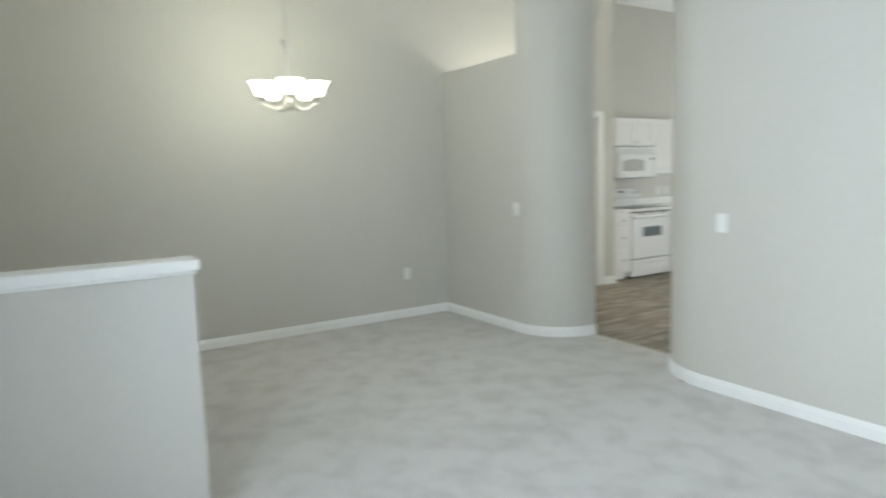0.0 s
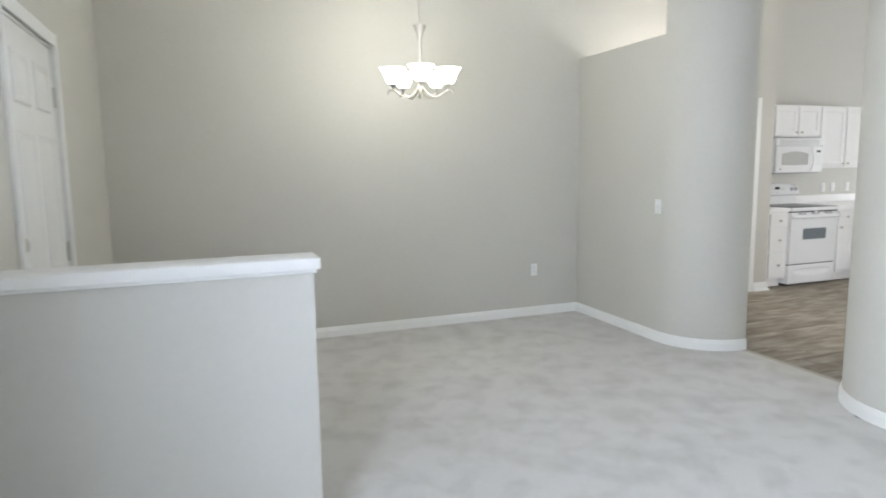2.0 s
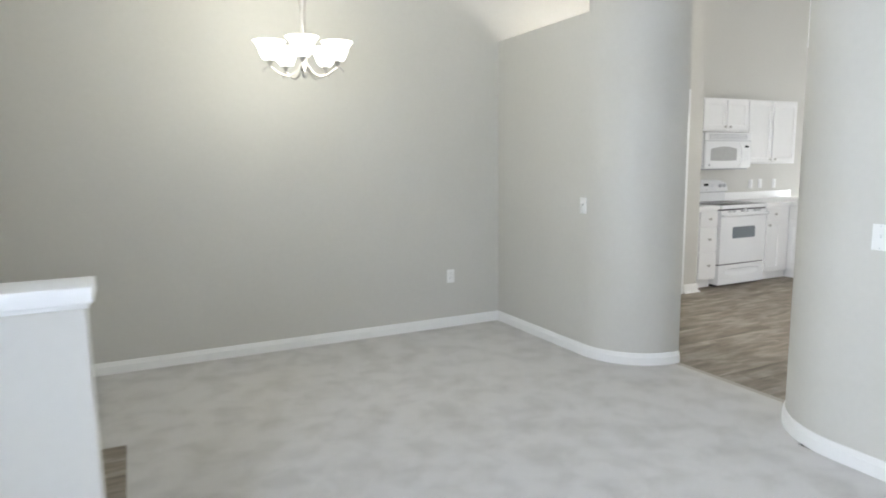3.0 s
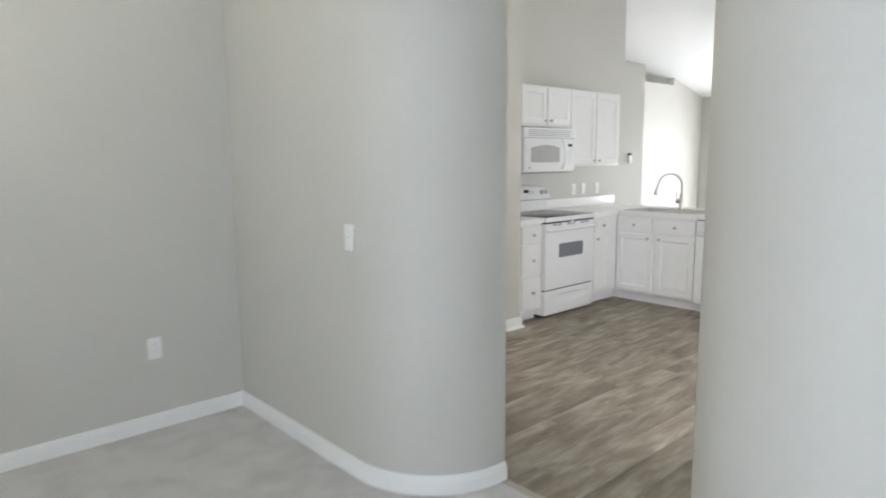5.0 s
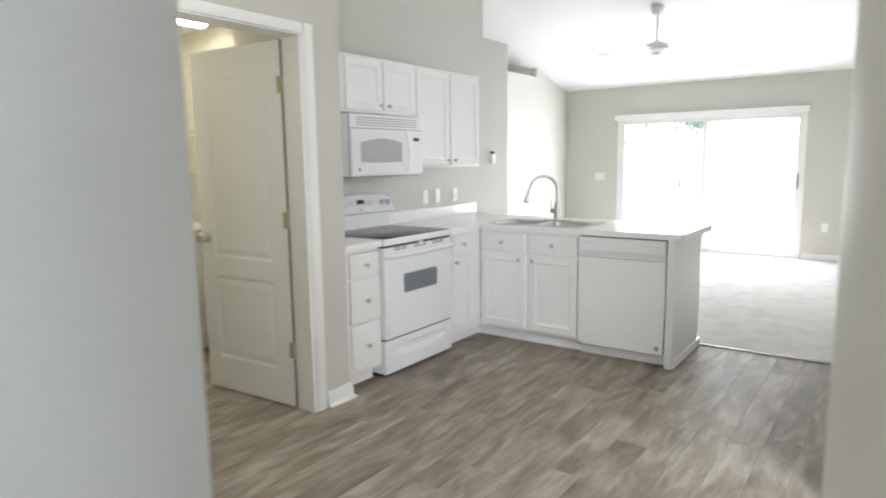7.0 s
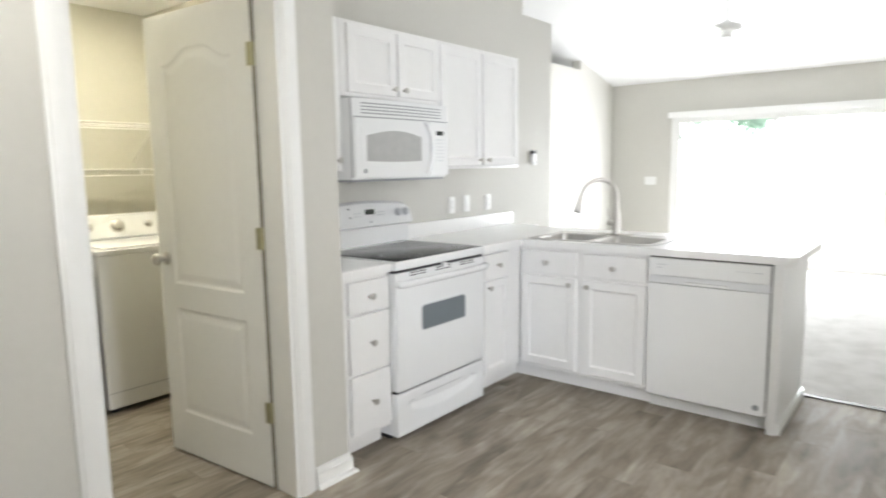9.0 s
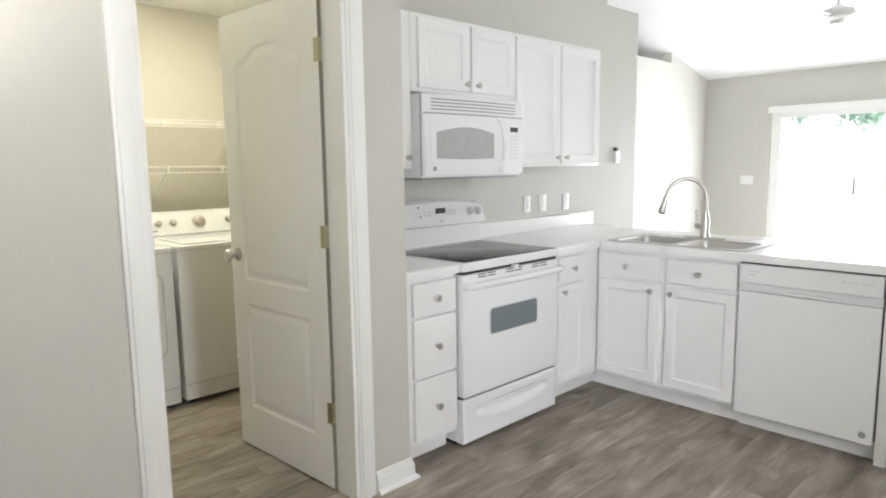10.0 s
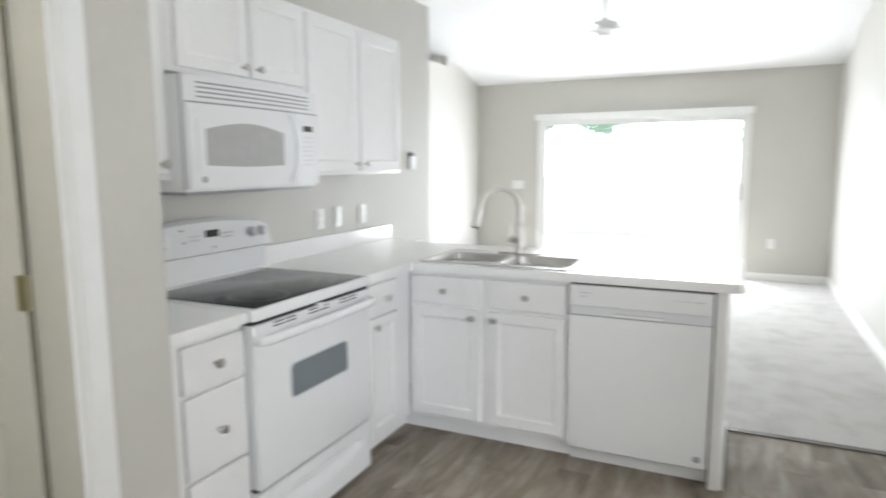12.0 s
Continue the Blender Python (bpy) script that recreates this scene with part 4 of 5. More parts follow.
# ---- faucet ----
fau = thing("faucet", "brushed nickel gooseneck pull-down kitchen faucet", "faucet", at=pose(6.085, 2.652, 0.9045))
bm = bmesh.new()
add_prism(bm, rounded(-0.03, -0.12, 0.03, 0.12, 0.03), 0, 0.006)
part("deck_plate", bm, NICKEL, fau)
bm = bmesh.new()
add_lathe(bm, [(0.0, 0.006), (0.027, 0.006), (0.026, 0.02), (0.024, 0.05), (0.025, 0.10), (0.021, 0.135), (0.0135, 0.155), (0.0125, 0.16), (0.0, 0.16)], pose(0, 0, 0), 20)
part("body", bm, NICKEL, fau)
bm = bmesh.new()
gooseneck = [(0, 0, 0.15), (0, 0, 0.20), (0, 0, 0.235)]
for k in range(1, 15):
    a = math.pi * k / 14 * 0.92
    r = 0.112
    d = r - r * math.cos(a)
    gooseneck.append((-0.62 * d, 0.78 * d, 0.235 + 0.115 * math.sin(a)))
lx, ly, lz = gooseneck[-1]
gooseneck.append((lx - 0.004, ly + 0.005, lz - 0.02))
add_tube(bm, gooseneck, 0.0125, 14)
part("neck", bm, NICKEL, fau)
bm = bmesh.new()
d1 = Vector((-0.62 * 0.25, 0.78 * 0.25, -1)).normalized()
p0 = Vector(gooseneck[-1])
add_tube(bm, [p0 - d1 * 0.004, p0 + d1 * 0.012, p0 + d1 * 0.05, p0 + d1 * 0.085, p0 + d1 * 0.095], 0.015, 14, [0.014, 0.017, 0.019, 0.024, 0.022])
spray = part("spray_head", bm, NICKEL, fau)
bm = bmesh.new()
add_tube(bm, [p0 + d1 * 0.092, p0 + d1 * 0.102], 0.020, 14)
part("nozzle", bm, RUBBER, spray, "dark rubber nozzle")
bm = bmesh.new()
add_tube(bm, [(0, 0.01, 0.072), (0, 0.042, 0.075), (0, 0.056, 0.076)], 0.019, 12)
add_tube(bm, [(0, 0.047, 0.08), (0.0, 0.053, 0.12), (0.0, 0.056, 0.165)], 0.007, 8)
part("lever", bm, NICKEL, fau)

# ---- range ----
RW = 0.735
rg = thing("range", "white electric range with black glass cooktop", "stove", at=pose(4.437, YC, 0))
box_part("body", ENAMEL, rg, (0.002, 0.0, 0.03, RW - 0.002, 0.59, 0.872))
box_part("base", BLACK, rg, (0.02, 0.03, 0.0, RW - 0.02, 0.58, 0.03))
bm = bmesh.new()
add_box(bm, 0.004, -0.030, 0.028, RW - 0.004, 0.0, 0.245)
dr = part("storage_drawer", bm, ENAMEL, rg)


def scoop(u, z):
    """Depth of the moulded smile-shaped grip in the drawer's face."""
    q = abs(u - RW / 2) / 0.285
    if q >= 1:
        return 0.0
    low, high = 0.112 + 0.045 * q * q, 0.197 - 0.012 * q ** 4
    s = (z - low) / (high - low)
    if s <= 0 or s >= 1:
        return 0.0
    return 0.022 * min(1.0, s / 0.75) * min(1.0, (1 - s) / 0.10) * min(1.0, (1 - q) / 0.12)


bm = bmesh.new()
nu, nv = 48, 30
grid = []
for i in range(nu + 1):
    u = 0.004 + (RW - 0.008) * i / nu
    grid.append([bm.verts.new((u, -0.046 + scoop(u, z) + (0.004 if i in (0, nu) or j in (0, nv) else 0.0), z)) for j, z in enumerate([0.028 + 0.217 * k / nv for k in range(nv + 1)])])
for a, b in zip(grid, grid[1:]):
    for k in range(nv):
        bm.faces.new((a[k], b[k], b[k + 1], a[k + 1]))
rim = [r[0] for r in grid] + grid[-1][1:] + [r[-1] for r in grid[-2::-1]] + grid[0][-2:0:-1]
back = [bm.verts.new((v.co.x, -0.030, v.co.z)) for v in rim]
for k in range(len(rim)):
    bm.faces.new((rim[k], back[k], back[(k + 1) % len(rim)], rim[(k + 1) % len(rim)]))
part("drawer_face", bm, ENAMEL, dr, "white front with a moulded scoop grip")
bm = bmesh.new()
add_box(bm, 0.004, -0.05, 0.258, RW - 0.004, 0.0, 0.847, 0.006, 3)
dd = part("oven_door", bm, ENAMEL, rg)


def oven_window(grow):
    """Rounded window outline with a gently arched top."""
    u0, u1, v0, v1 = 0.190 - grow, 0.548 + grow, 0.538 - grow, 0.655 + grow
    pts = []
    for u, v in rounded(u0, v0, u1, v1, 0.016):
        s = (u - u0) / (u1 - u0)
        pts.append((u, v + (0.04 * math.sin(math.pi * s) if v > (v0 + v1) / 2 else 0.0)))
    return pts


bm = bmesh.new()
add_prism(bm, oven_window(0.006), -0.0515, -0.049, "y")
part("window_trim", bm, PALE_GREY, dd)
bm = bmesh.new()
add_prism(bm, oven_window(0.0), -0.053, -0.0512, "y")
part("window", bm, OVEN_GLASS, dd, "grey tinted oven window")
bm = bmesh.new()
hp = [(0.012, -0.05), (0.014, -0.072)] + [(0.04 + 0.655 * s, -0.084 - 0.008 * math.sin(math.pi * s)) for s in [k / 10 for k in range(11)]] + [(0.721, -0.072), (0.723, -0.05)]
add_tube(bm, [(u, y, 0.797) for u, y in hp], 0.018, 12)
part("handle", bm, ENAMEL, dd, "rounded white bar handle")
box_part("latch_tab", ENAMEL, rg, (0.352, -0.066, 0.840, 0.384, -0.045, 0.860), 0.003)
for c in (0.165, 0.367, 0.57):
    for z in (0.828, 0.840):
        for du in (-0.062, 0.004):
            box_part("vent_slot", BLACK, dd, (c + du, -0.0506, z - 0.0026, c + du + 0.058, -0.0494, z + 0.0026))
# black strips put the shade of the gaps round the oven door into colour
box_part("drawer_gap_shade", BLACK, rg, (0.006, -0.028, 0.2455, RW - 0.006, -0.001, 0.2545))
box_part("door_gap_shade", BLACK, rg, (0.006, -0.038, 0.848, RW - 0.006, 0.0, 0.863))
bm = bmesh.new()
add_box(bm, 0.0, -0.055, 0.862, RW, 0.565, 0.904, 0.009, 3)
part("cooktop_frame", bm, ENAMEL, rg)
box_part("cooktop", COOKTOP, rg, (0.026, -0.038, 0.9025, RW - 0.026, 0.475, 0.9075), 0.001, "black ceramic glass cooktop")
for u, y, r in ((0.195, 0.09, 0.105), (0.545, 0.09, 0.08), (0.195, 0.35, 0.08), (0.545, 0.35, 0.105)):
    bm = bmesh.new()
    add_lathe(bm, [(r - 0.002, 0.9077), (r, 0.908), (r + 0.002, 0.9077)], pose(u, y, 0), 36)
    part("burner_ring", bm, RING, rg, "printed grey burner ring")
bm = bmesh.new()
n = 16
cols = []
for k in range(n + 1):
    q = k / n
    rise = 0.03 * math.sin(math.pi * q) ** 0.7 - (0.012 if k in (0, n) else 0.0)
    cols.append([bm.verts.new(((RW + 0.03) * q, y, z)) for y, z in ((0.548, 0.904), (0.606, 0.904), (0.606, 1.125 + rise), (0.562, 1.132 + rise), (0.538, 1.118 + rise), (0.510, 1.03), (0.514, 1.018), (0.548, 1.006))])
for a, b in zip(cols, cols[1:]):
    for k in range(8):
        bm.faces.new((a[k], b[k], b[(k + 1) % 8], a[(k + 1) % 8]))
bm.faces.new(cols[0])
bm.faces.new(cols[-1][::-1])
back = part("backguard", bm, ENAMEL, rg)
for u, r in ((0.145, 0.026), (0.642, 0.021), (0.708, 0.021)):
    bm = bmesh.new()
    add_lathe(bm, [(0.0, 0.0), (r + 0.004, 0.0), (r + 0.003, 0.004), (r, 0.006), (r * 0.85, 0.022), (r * 0.5, 0.024), (0, 0.024)], pose(u, 0.521, 1.085, 80, 0, 0), 20)
    add_box(bm, u - 0.004, 0.494, 1.068, u + 0.004, 0.504, 1.102, 0.002)
    part("control_knob", bm, PALE_GREY if u > 0.5 else PLASTIC, back, "round control knob")
box_part("display", LCD, back, (0.37, 0.5155, 1.085, 0.44, 0.522, 1.115), 0.001, "small dark clock display")
for u in (0.285, 0.315, 0.46, 0.485, 0.51):
    for z in (1.075, 1.092):
        box_part("key", PALE_GREY, back, (u, 0.5175, z, u + 0.016, 0.5215, z + 0.007))
box_part("emblem", GREY, back, (0.400, 0.5095, 1.036, 0.412, 0.514, 1.048), 0.001)
for u, z in ((0.235, 1.12), (0.25, 1.07)):
    box_part("indicator", BLACK, back, (u, 0.517, z, u + 0.008, 0.522, z + 0.008))

# ---- microwave over the range ----
MW, MD, MH = 0.735, 0.39, 0.40
mw = thing("microwave", "white over-the-range microwave oven", "microwave", at=pose(4.437, YK - MD, 1.293))
box_part("body", ENAMEL, mw, (0, 0.0, 0.0, MW, MD - 0.002, MH), 0.003)
bm = bmesh.new()
front = [(0.0, 0.0)] + [(MW * s, -0.02 - 0.022 * math.sin(math.pi * s)) for s in [k / 12 for k in range(13)]] + [(MW, 0.0)]
add_prism(bm, front, 0.012, 0.305, "z")
face = part("front", bm, ENAMEL, mw)
bm = bmesh.new()
add_prism(bm, [(0.0, 0.0)] + [(MW * s, -0.012 - 0.016 * math.sin(math.pi * s)) for s in [k / 12 for k in range(13)]] + [(MW, 0.0)], 0.31, MH, "z")
grille = part("vent_grille", bm, ENAMEL, mw)


def bow(u, base=0.02, swell=0.022):
    return -base - swell * math.sin(math.pi * u / MW)


for z in (0.325, 0.341, 0.357, 0.373):
    bm = bmesh.new()
    us = [0.055 + k * (0.62 / 12) for k in range(13)]
    for u0, u1 in zip(us, us[1:]):
        add_prism(bm, [(u0, bow(u0, 0.012, 0.016) - 0.0012), (u1, bow(u1, 0.012, 0.016) - 0.0012), (u1, bow(u1, 0.012, 0.016) + 0.004), (u0, bow(u0, 0.012, 0.016) + 0.004)], z, z + 0.006, "z")
    part("slot", bm, GREY, grille, "dark vent slot")


def curved_panel(u0, u1, lo, hi, proud, n=10):
    """A thin sheet following the bowed front; lo and hi give its edges at each u."""
    bm = bmesh.new()
    cols = []
    for k in range(n + 1):
        u = u0 + (u1 - u0) * k / n
        s = k / n
        y = bow(u)
        cols.append([bm.verts.new((u, y - proud, lo(s))), bm.verts.new((u, y - proud, hi(s))), bm.verts.new((u, y + 0.002, hi(s))), bm.verts.new((u, y + 0.002, lo(s)))])
    for a, b in zip(cols, cols[1:]):
        for k in range(4):
            bm.faces.new((a[k], b[k], b[(k + 1) % 4], a[(k + 1) % 4]))
    bm.faces.new(cols[0])
    bm.faces.new(cols[-1][::-1])
    return bm


# shade in the seams is drawn as thin grey strips
box_part("seam", GREY, mw, (-0.0015, -0.004, 0.008, 0.0, 0.003, 0.395), 0, "grey strip for the shade in the mounting seam")
part("door_gap_shade", curved_panel(0.002, 0.732, lambda s: 0.3045, lambda s: 0.3105, 0.001), GREY, mw, "grey strip for the shade in the seam above the door")
part("door", curved_panel(0.004, 0.545, lambda s: 0.016, lambda s: 0.302, 0.006), ENAMEL, mw)
part("window_frame", curved_panel(0.035, 0.500, lambda s: 0.066 - 0.006 * math.sin(math.pi * s), lambda s: 0.252 + 0.014 * math.sin(math.pi * s), 0.0085), ENAMEL, mw)
part("window", curved_panel(0.071, 0.468, lambda s: 0.092 - 0.005 * math.sin(math.pi * s), lambda s: 0.218 + 0.027 * math.sin(math.pi * s), 0.0095), MICRO_GLASS, mw, "speckled grey door window")
part("control_panel", curved_panel(0.553, 0.731, lambda s: 0.016, lambda s: 0.302, 0.005), ENAMEL, mw)
part("display", curved_panel(0.612, 0.682, lambda s: 0.232, lambda s: 0.256, 0.0065), LCD, mw, "dark display")
for i in range(3):
    for j in range(7):
        u, z = 0.611 + 0.028 * i, 0.09 + 0.019 * j
        part("key", curved_panel(u, u + 0.015, lambda s: z, lambda s: z + 0.007, 0.006, 1), PALE_GREY, mw)
bm = bmesh.new()
add_tube(bm, [(0.510, bow(0.51), 0.296), (0.516, bow(0.52) - 0.02, 0.282), (0.526, bow(0.52) - 0.034, 0.225), (0.530, bow(0.52) - 0.038, 0.16), (0.526, bow(0.52) - 0.034, 0.095), (0.516, bow(0.52) - 0.02, 0.042), (0.510, bow(0.51), 0.028)], 0.0125, 12)
part("handle", bm, ENAMEL, mw, "curved white handle")
bm = bmesh.new()
add_lathe(bm, [(0.0, 0.0), (0.012, 0.0), (0.012, 0.0015), (0.0, 0.002)], pose(0.06, bow(0.06) - 0.006, 0.043, 90, 0, 0), 16)
part("badge", bm, GREY, mw, "small round grey emblem")
box_part("underside", GREY, mw, (0.01, 0.01, -0.012, MW - 0.01, MD - 0.03, 0.001), 0.002, "dark underside with filters")

# ---- wall cabinets ----
YU = YK - 0.325
UZ0, UZ1 = 1.335, 2.075


def wall_cabinet(x0, x1, z0, doors, label):
    cab = thing("wall_cabinet", label, "cabinet", "kitchen wall cabinets", pose(x0, YU, 0))
    w = x1 - x0
    box_part("body", CABINET, cab, (0.001, 0, z0, w - 0.001, 0.323, UZ1), 0.001)
    for u0, u1, ku in doors:
        cabinet_door(cab, u0, z0 + 0.018, u1, UZ1 - 0.020, 0.0, (ku, z0 + 0.018 + 0.035), 0.05)


wall_cabinet(4.094, 4.434, 1.337, [(0.045, 0.322, 0.292)], "narrow white single-door wall cabinet")
wall_cabinet(4.436, 5.192, 1.708, [(0.040, 0.388, 0.358), (0.410, 0.745, 0.440)], "white two-door wall cabinet above the microwave")
wall_cabinet(5.194, 6.07, 1.337, [(0.014, 0.415, 0.385), (0.440, 0.848, 0.470)], "white two-door wall cabinet beside the microwave")

# ---- refrigerator ----
FX0, FX1, FY = 4.30, 5.16, 0.51
fr = thing("refrigerator", "white side-by-side refrigerator with curved handles", "refrigerator")
box_part("body", ENAMEL, fr, (FX0, -0.145, 0.03, FX1, FY, 1.735), 0.004)
for x0, x1, hx in ((FX0 + 0.003, FX0 + 0.385, FX0 + 0.345), (FX0 + 0.391, FX1 - 0.003, FX0 + 0.43)):
    bm = bmesh.new()
    add_box(bm, x0, FY + 0.012, 0.095, x1, FY + 0.075, 1.745, 0.014, 4)
    leaf = part("door", bm, ENAMEL, fr)
    bm = bmesh.new()
    y = FY + 0.07
    add_tube(bm, [(hx, y, 1.64), (hx, y + 0.028, 1.61), (hx, y + 0.045, 1.50), (hx, y + 0.052, 1.28), (hx, y + 0.046, 1.05), (hx, y + 0.03, 0.93), (hx, y, 0.89)], 0.014, 12)
    part("handle", bm, ENAMEL, leaf, "long curved white handle")
    box_part("hinge_cover", PALE_GREY, fr, (x0 + (0.01 if x0 < FX0 + 0.1 else 0.27), FY - 0.08, 1.735, x0 + (0.10 if x0 < FX0 + 0.1 else 0.36), FY + 0.06, 1.758), 0.006)
box_part("gasket", GREY, fr, (FX0 + 0.008, FY, 0.1, FX1 - 0.008, FY + 0.012, 1.735))
bm = bmesh.new()
for k in range(5):
    add_box(bm, FX0 + 0.02, FY - 0.02, 0.03 + k * 0.012, FX1 - 0.02, FY + 0.03, 0.037 + k * 0.012)
part("toe_grille", bm, BLACK, fr, "black slatted toe grille")
for x in (FX0 + 0.06, FX1 - 0.06):
    for y in (-0.08, FY - 0.08):
        bm = bmesh.new()
        add_lathe(bm, [(0.0, 0.0), (0.02, 0.0), (0.02, 0.03), (0, 0.03)], pose(x, y, 0), 12)
        part("foot", bm, BLACK, fr)

# ---- laundry room ----


def laundry_machine(name, label, category, x0, is_dryer):
    m = thing(name, label, category, at=pose(x0, 4.585, 0))
    w, d = 0.685, 0.66
    cream = ENAMEL
    box_part("cabinet", cream, m, (0, 0, 0.025, w, d, 0.895), 0.012, seg=3)
    bm = bmesh.new()
    add_box(bm, -0.002, -0.004, 0.893, w + 0.002, d, 0.925, 0.012, 3)
    part("top", bm, cream, m)
    bm = bmesh.new()
    add_prism(bm, [(0.50, 0.925), (0.655, 0.925), (0.655, 1.06), (0.60, 1.085), (0.575, 1.08), (0.51, 0.945)], 0.006, w - 0.006, "x")
    bmesh.ops.bevel(bm, geom=[e for e in bm.edges], offset=0.008, segments=2, affect="EDGES")
    con = part("console", bm, cream, m)
    box_part("fascia", PALE_GREY, con, (0.03, 0.5, 0.93, w - 0.03, 0.53, 0.945), 0.002)
    knobs = ((0.10, 0.019), (0.19, 0.019), (0.36, 0.034), (0.56, 0.019)) if not is_dryer else ((0.36, 0.03), (0.60, 0.02))
    for u, r in knobs:
        bm = bmesh.new()
        add_lathe(bm, [(0.0, 0.0), (r * 1.35, 0.0), (r * 1.3, 0.003), (r, 0.004), (r * 0.9, 0.02), (r * 0.6, 0.024), (0.0, 0.024)], pose(u, 0.541, 1.012, 64, 0, 0), 20)
        part("control_knob", bm, NICKEL, con, "silver control knob")
    box_part("emblem", GREY, con, (0.045, 0.515, 0.965, 0.085, 0.525, 0.972))
    for u in (0.03, w - 0.07):
        for v in (0.03, d - 0.07):
            box_part("foot", RUBBER, m, (u, v, 0.0, u + 0.04, v + 0.04, 0.026))
    box_part("kick_seam", GREY, m, (0.01, -0.001, 0.118, w - 0.01, 0.004, 0.121))
    if is_dryer:
        bm = bmesh.new()
        add_prism(bm, rounded(0.06, 0.30, w - 0.05, 0.80, 0.06), -0.012, 0.002, "y")
        leaf = part("door", bm, cream, m)
        bm = bmesh.new()
        loop = [(u, -0.0125, v) for u, v in rounded(0.075, 0.315, w - 0.065, 0.785, 0.05)]
        add_tube(bm, loop + loop[:1], 0.003, 6)
        part("door_bead", bm, PALE_GREY, leaf)
    else:
        box_part("lid", cream, m, (0.05, 0.03, 0.924, w - 0.05, 0.47, 0.934), 0.004, seg=3)
    return m


laundry_machine("washing_machine", "white top-load washing machine with silver knobs", "washer", 3.735, False)
laundry_machine("clothes_dryer", "white front-load clothes dryer beside the washer", "dryer", 3.025, True)


def wire_shelf(z, label, braces):
    sh = thing("wire_shelf", label, "shelf", "laundry wire shelves")
    y0, y1, x0, x1 = 5.075, 5.375, 2.985, 4.495
    for y, zz in ((y0, z), (y0, z - 0.038), ((y0 + y1) / 2, z - 0.004), (y1 - 0.004, z - 0.004)):
        bm = bmesh.new()
        add_tube(bm, [(x0, y, zz), (x1, y, zz)], 0.0045, 6)
        part("rail", bm, WIRE, sh)
    bm = bmesh.new()
    n = 60
    for k in range(n):
        x = x0 + 0.01 + (x1 - x0 - 0.02) * k / (n - 1)
        add_tube(bm, [(x, y0, z - 0.032), (x, y0 - 0.001, z + 0.002), (x, y1, z)], 0.0016, 5)
    tagged(part("wire_grid", bm, WIRE, sh), kind="stuff")
    for x in braces:
        bm = bmesh.new()
        add_tube(bm, [(x, y0 + 0.01, z - 0.02), (x, y1 - 0.003, z - 0.24)], 0.004, 6)
        part("brace", bm, WIRE, sh)
    for x in (3.2, 3.55, 3.9, 4.25):
        box_part("clip", WIRE, sh, (x - 0.009, y0 - 0.005, z - 0.036, x + 0.009, y0 + 0.004, z + 0.005), 0.002)
    return sh


wire_shelf(1.655, "upper white coated wire shelf in the laundry", (3.70, 4.35))
wire_shelf(1.366, "lower white coated wire shelf above the machines", (3.9,))
wb = thing("water_box", "white recessed washer supply box in the laundry wall", "utility box")
bm = bmesh.new()
for d in ((3.50, 5.36, 1.0, 3.53, 5.384, 1.225), (3.79, 5.36, 1.0, 3.82, 5.384, 1.225), (3.53, 5.36, 1.195, 3.79, 5.384, 1.225), (3.53, 5.36, 1.0, 3.79, 5.384, 1.03)):
    add_box(bm, *d, bevel=0.003)
part("frame", bm, PLASTIC, wb)
box_part("recess", GREY, wb, (3.53, 5.374, 1.03, 3.79, 5.379, 1.195))
for x in (3.60, 3.70):
    bm = bmesh.new()
    add_tube(bm, [(x, 5.37, 1.08), (x, 5.345, 1.08), (x, 5.34, 1.06)], 0.009, 8)
    part("valve", bm, BRASS, wb, "small brass valve")
for x, sway in ((3.60, 0.0), (3.70, 0.02)):
    hose = thing("hose", "black rubber washer supply hose", "hose")
    bm = bmesh.new()
    add_tube(bm, [(x, 5.34, 1.085), (x, 5.325, 1.11), (x + 0.012, 5.315, 1.09), (x + 0.02 + sway, 5.31, 1.0), (x + 0.015 + sway, 5.315, 0.85), (x + sway, 5.32, 0.6), (x + sway, 5.325, 0.3)], 0.011, 8)
    part("hose_line", bm, RUBBER, hose)
fl = thing("fluorescent_light", "lit white fluorescent fixture on the laundry ceiling", "ceiling light")
box_part("housing", TRIM, fl, (3.11, 4.55, 2.386, 4.34, 4.69, 2.40), 0.003)
bm = bmesh.new()
add_prism(bm, [(4.555, 2.386), (4.685, 2.386), (4.68, 2.372), (4.65, 2.360), (4.59, 2.360), (4.56, 2.372)][::-1], 3.12, 4.33, "x")
part("diffuser", bm, TUBE, fl, "glowing white diffuser")
tube_light = window_light("fluorescent_glow", (3.72, 4.62, 2.352), (3.72, 4.64, 0.0), 1.15, 0.10, 10.0, (1.0, 0.94, 0.75))

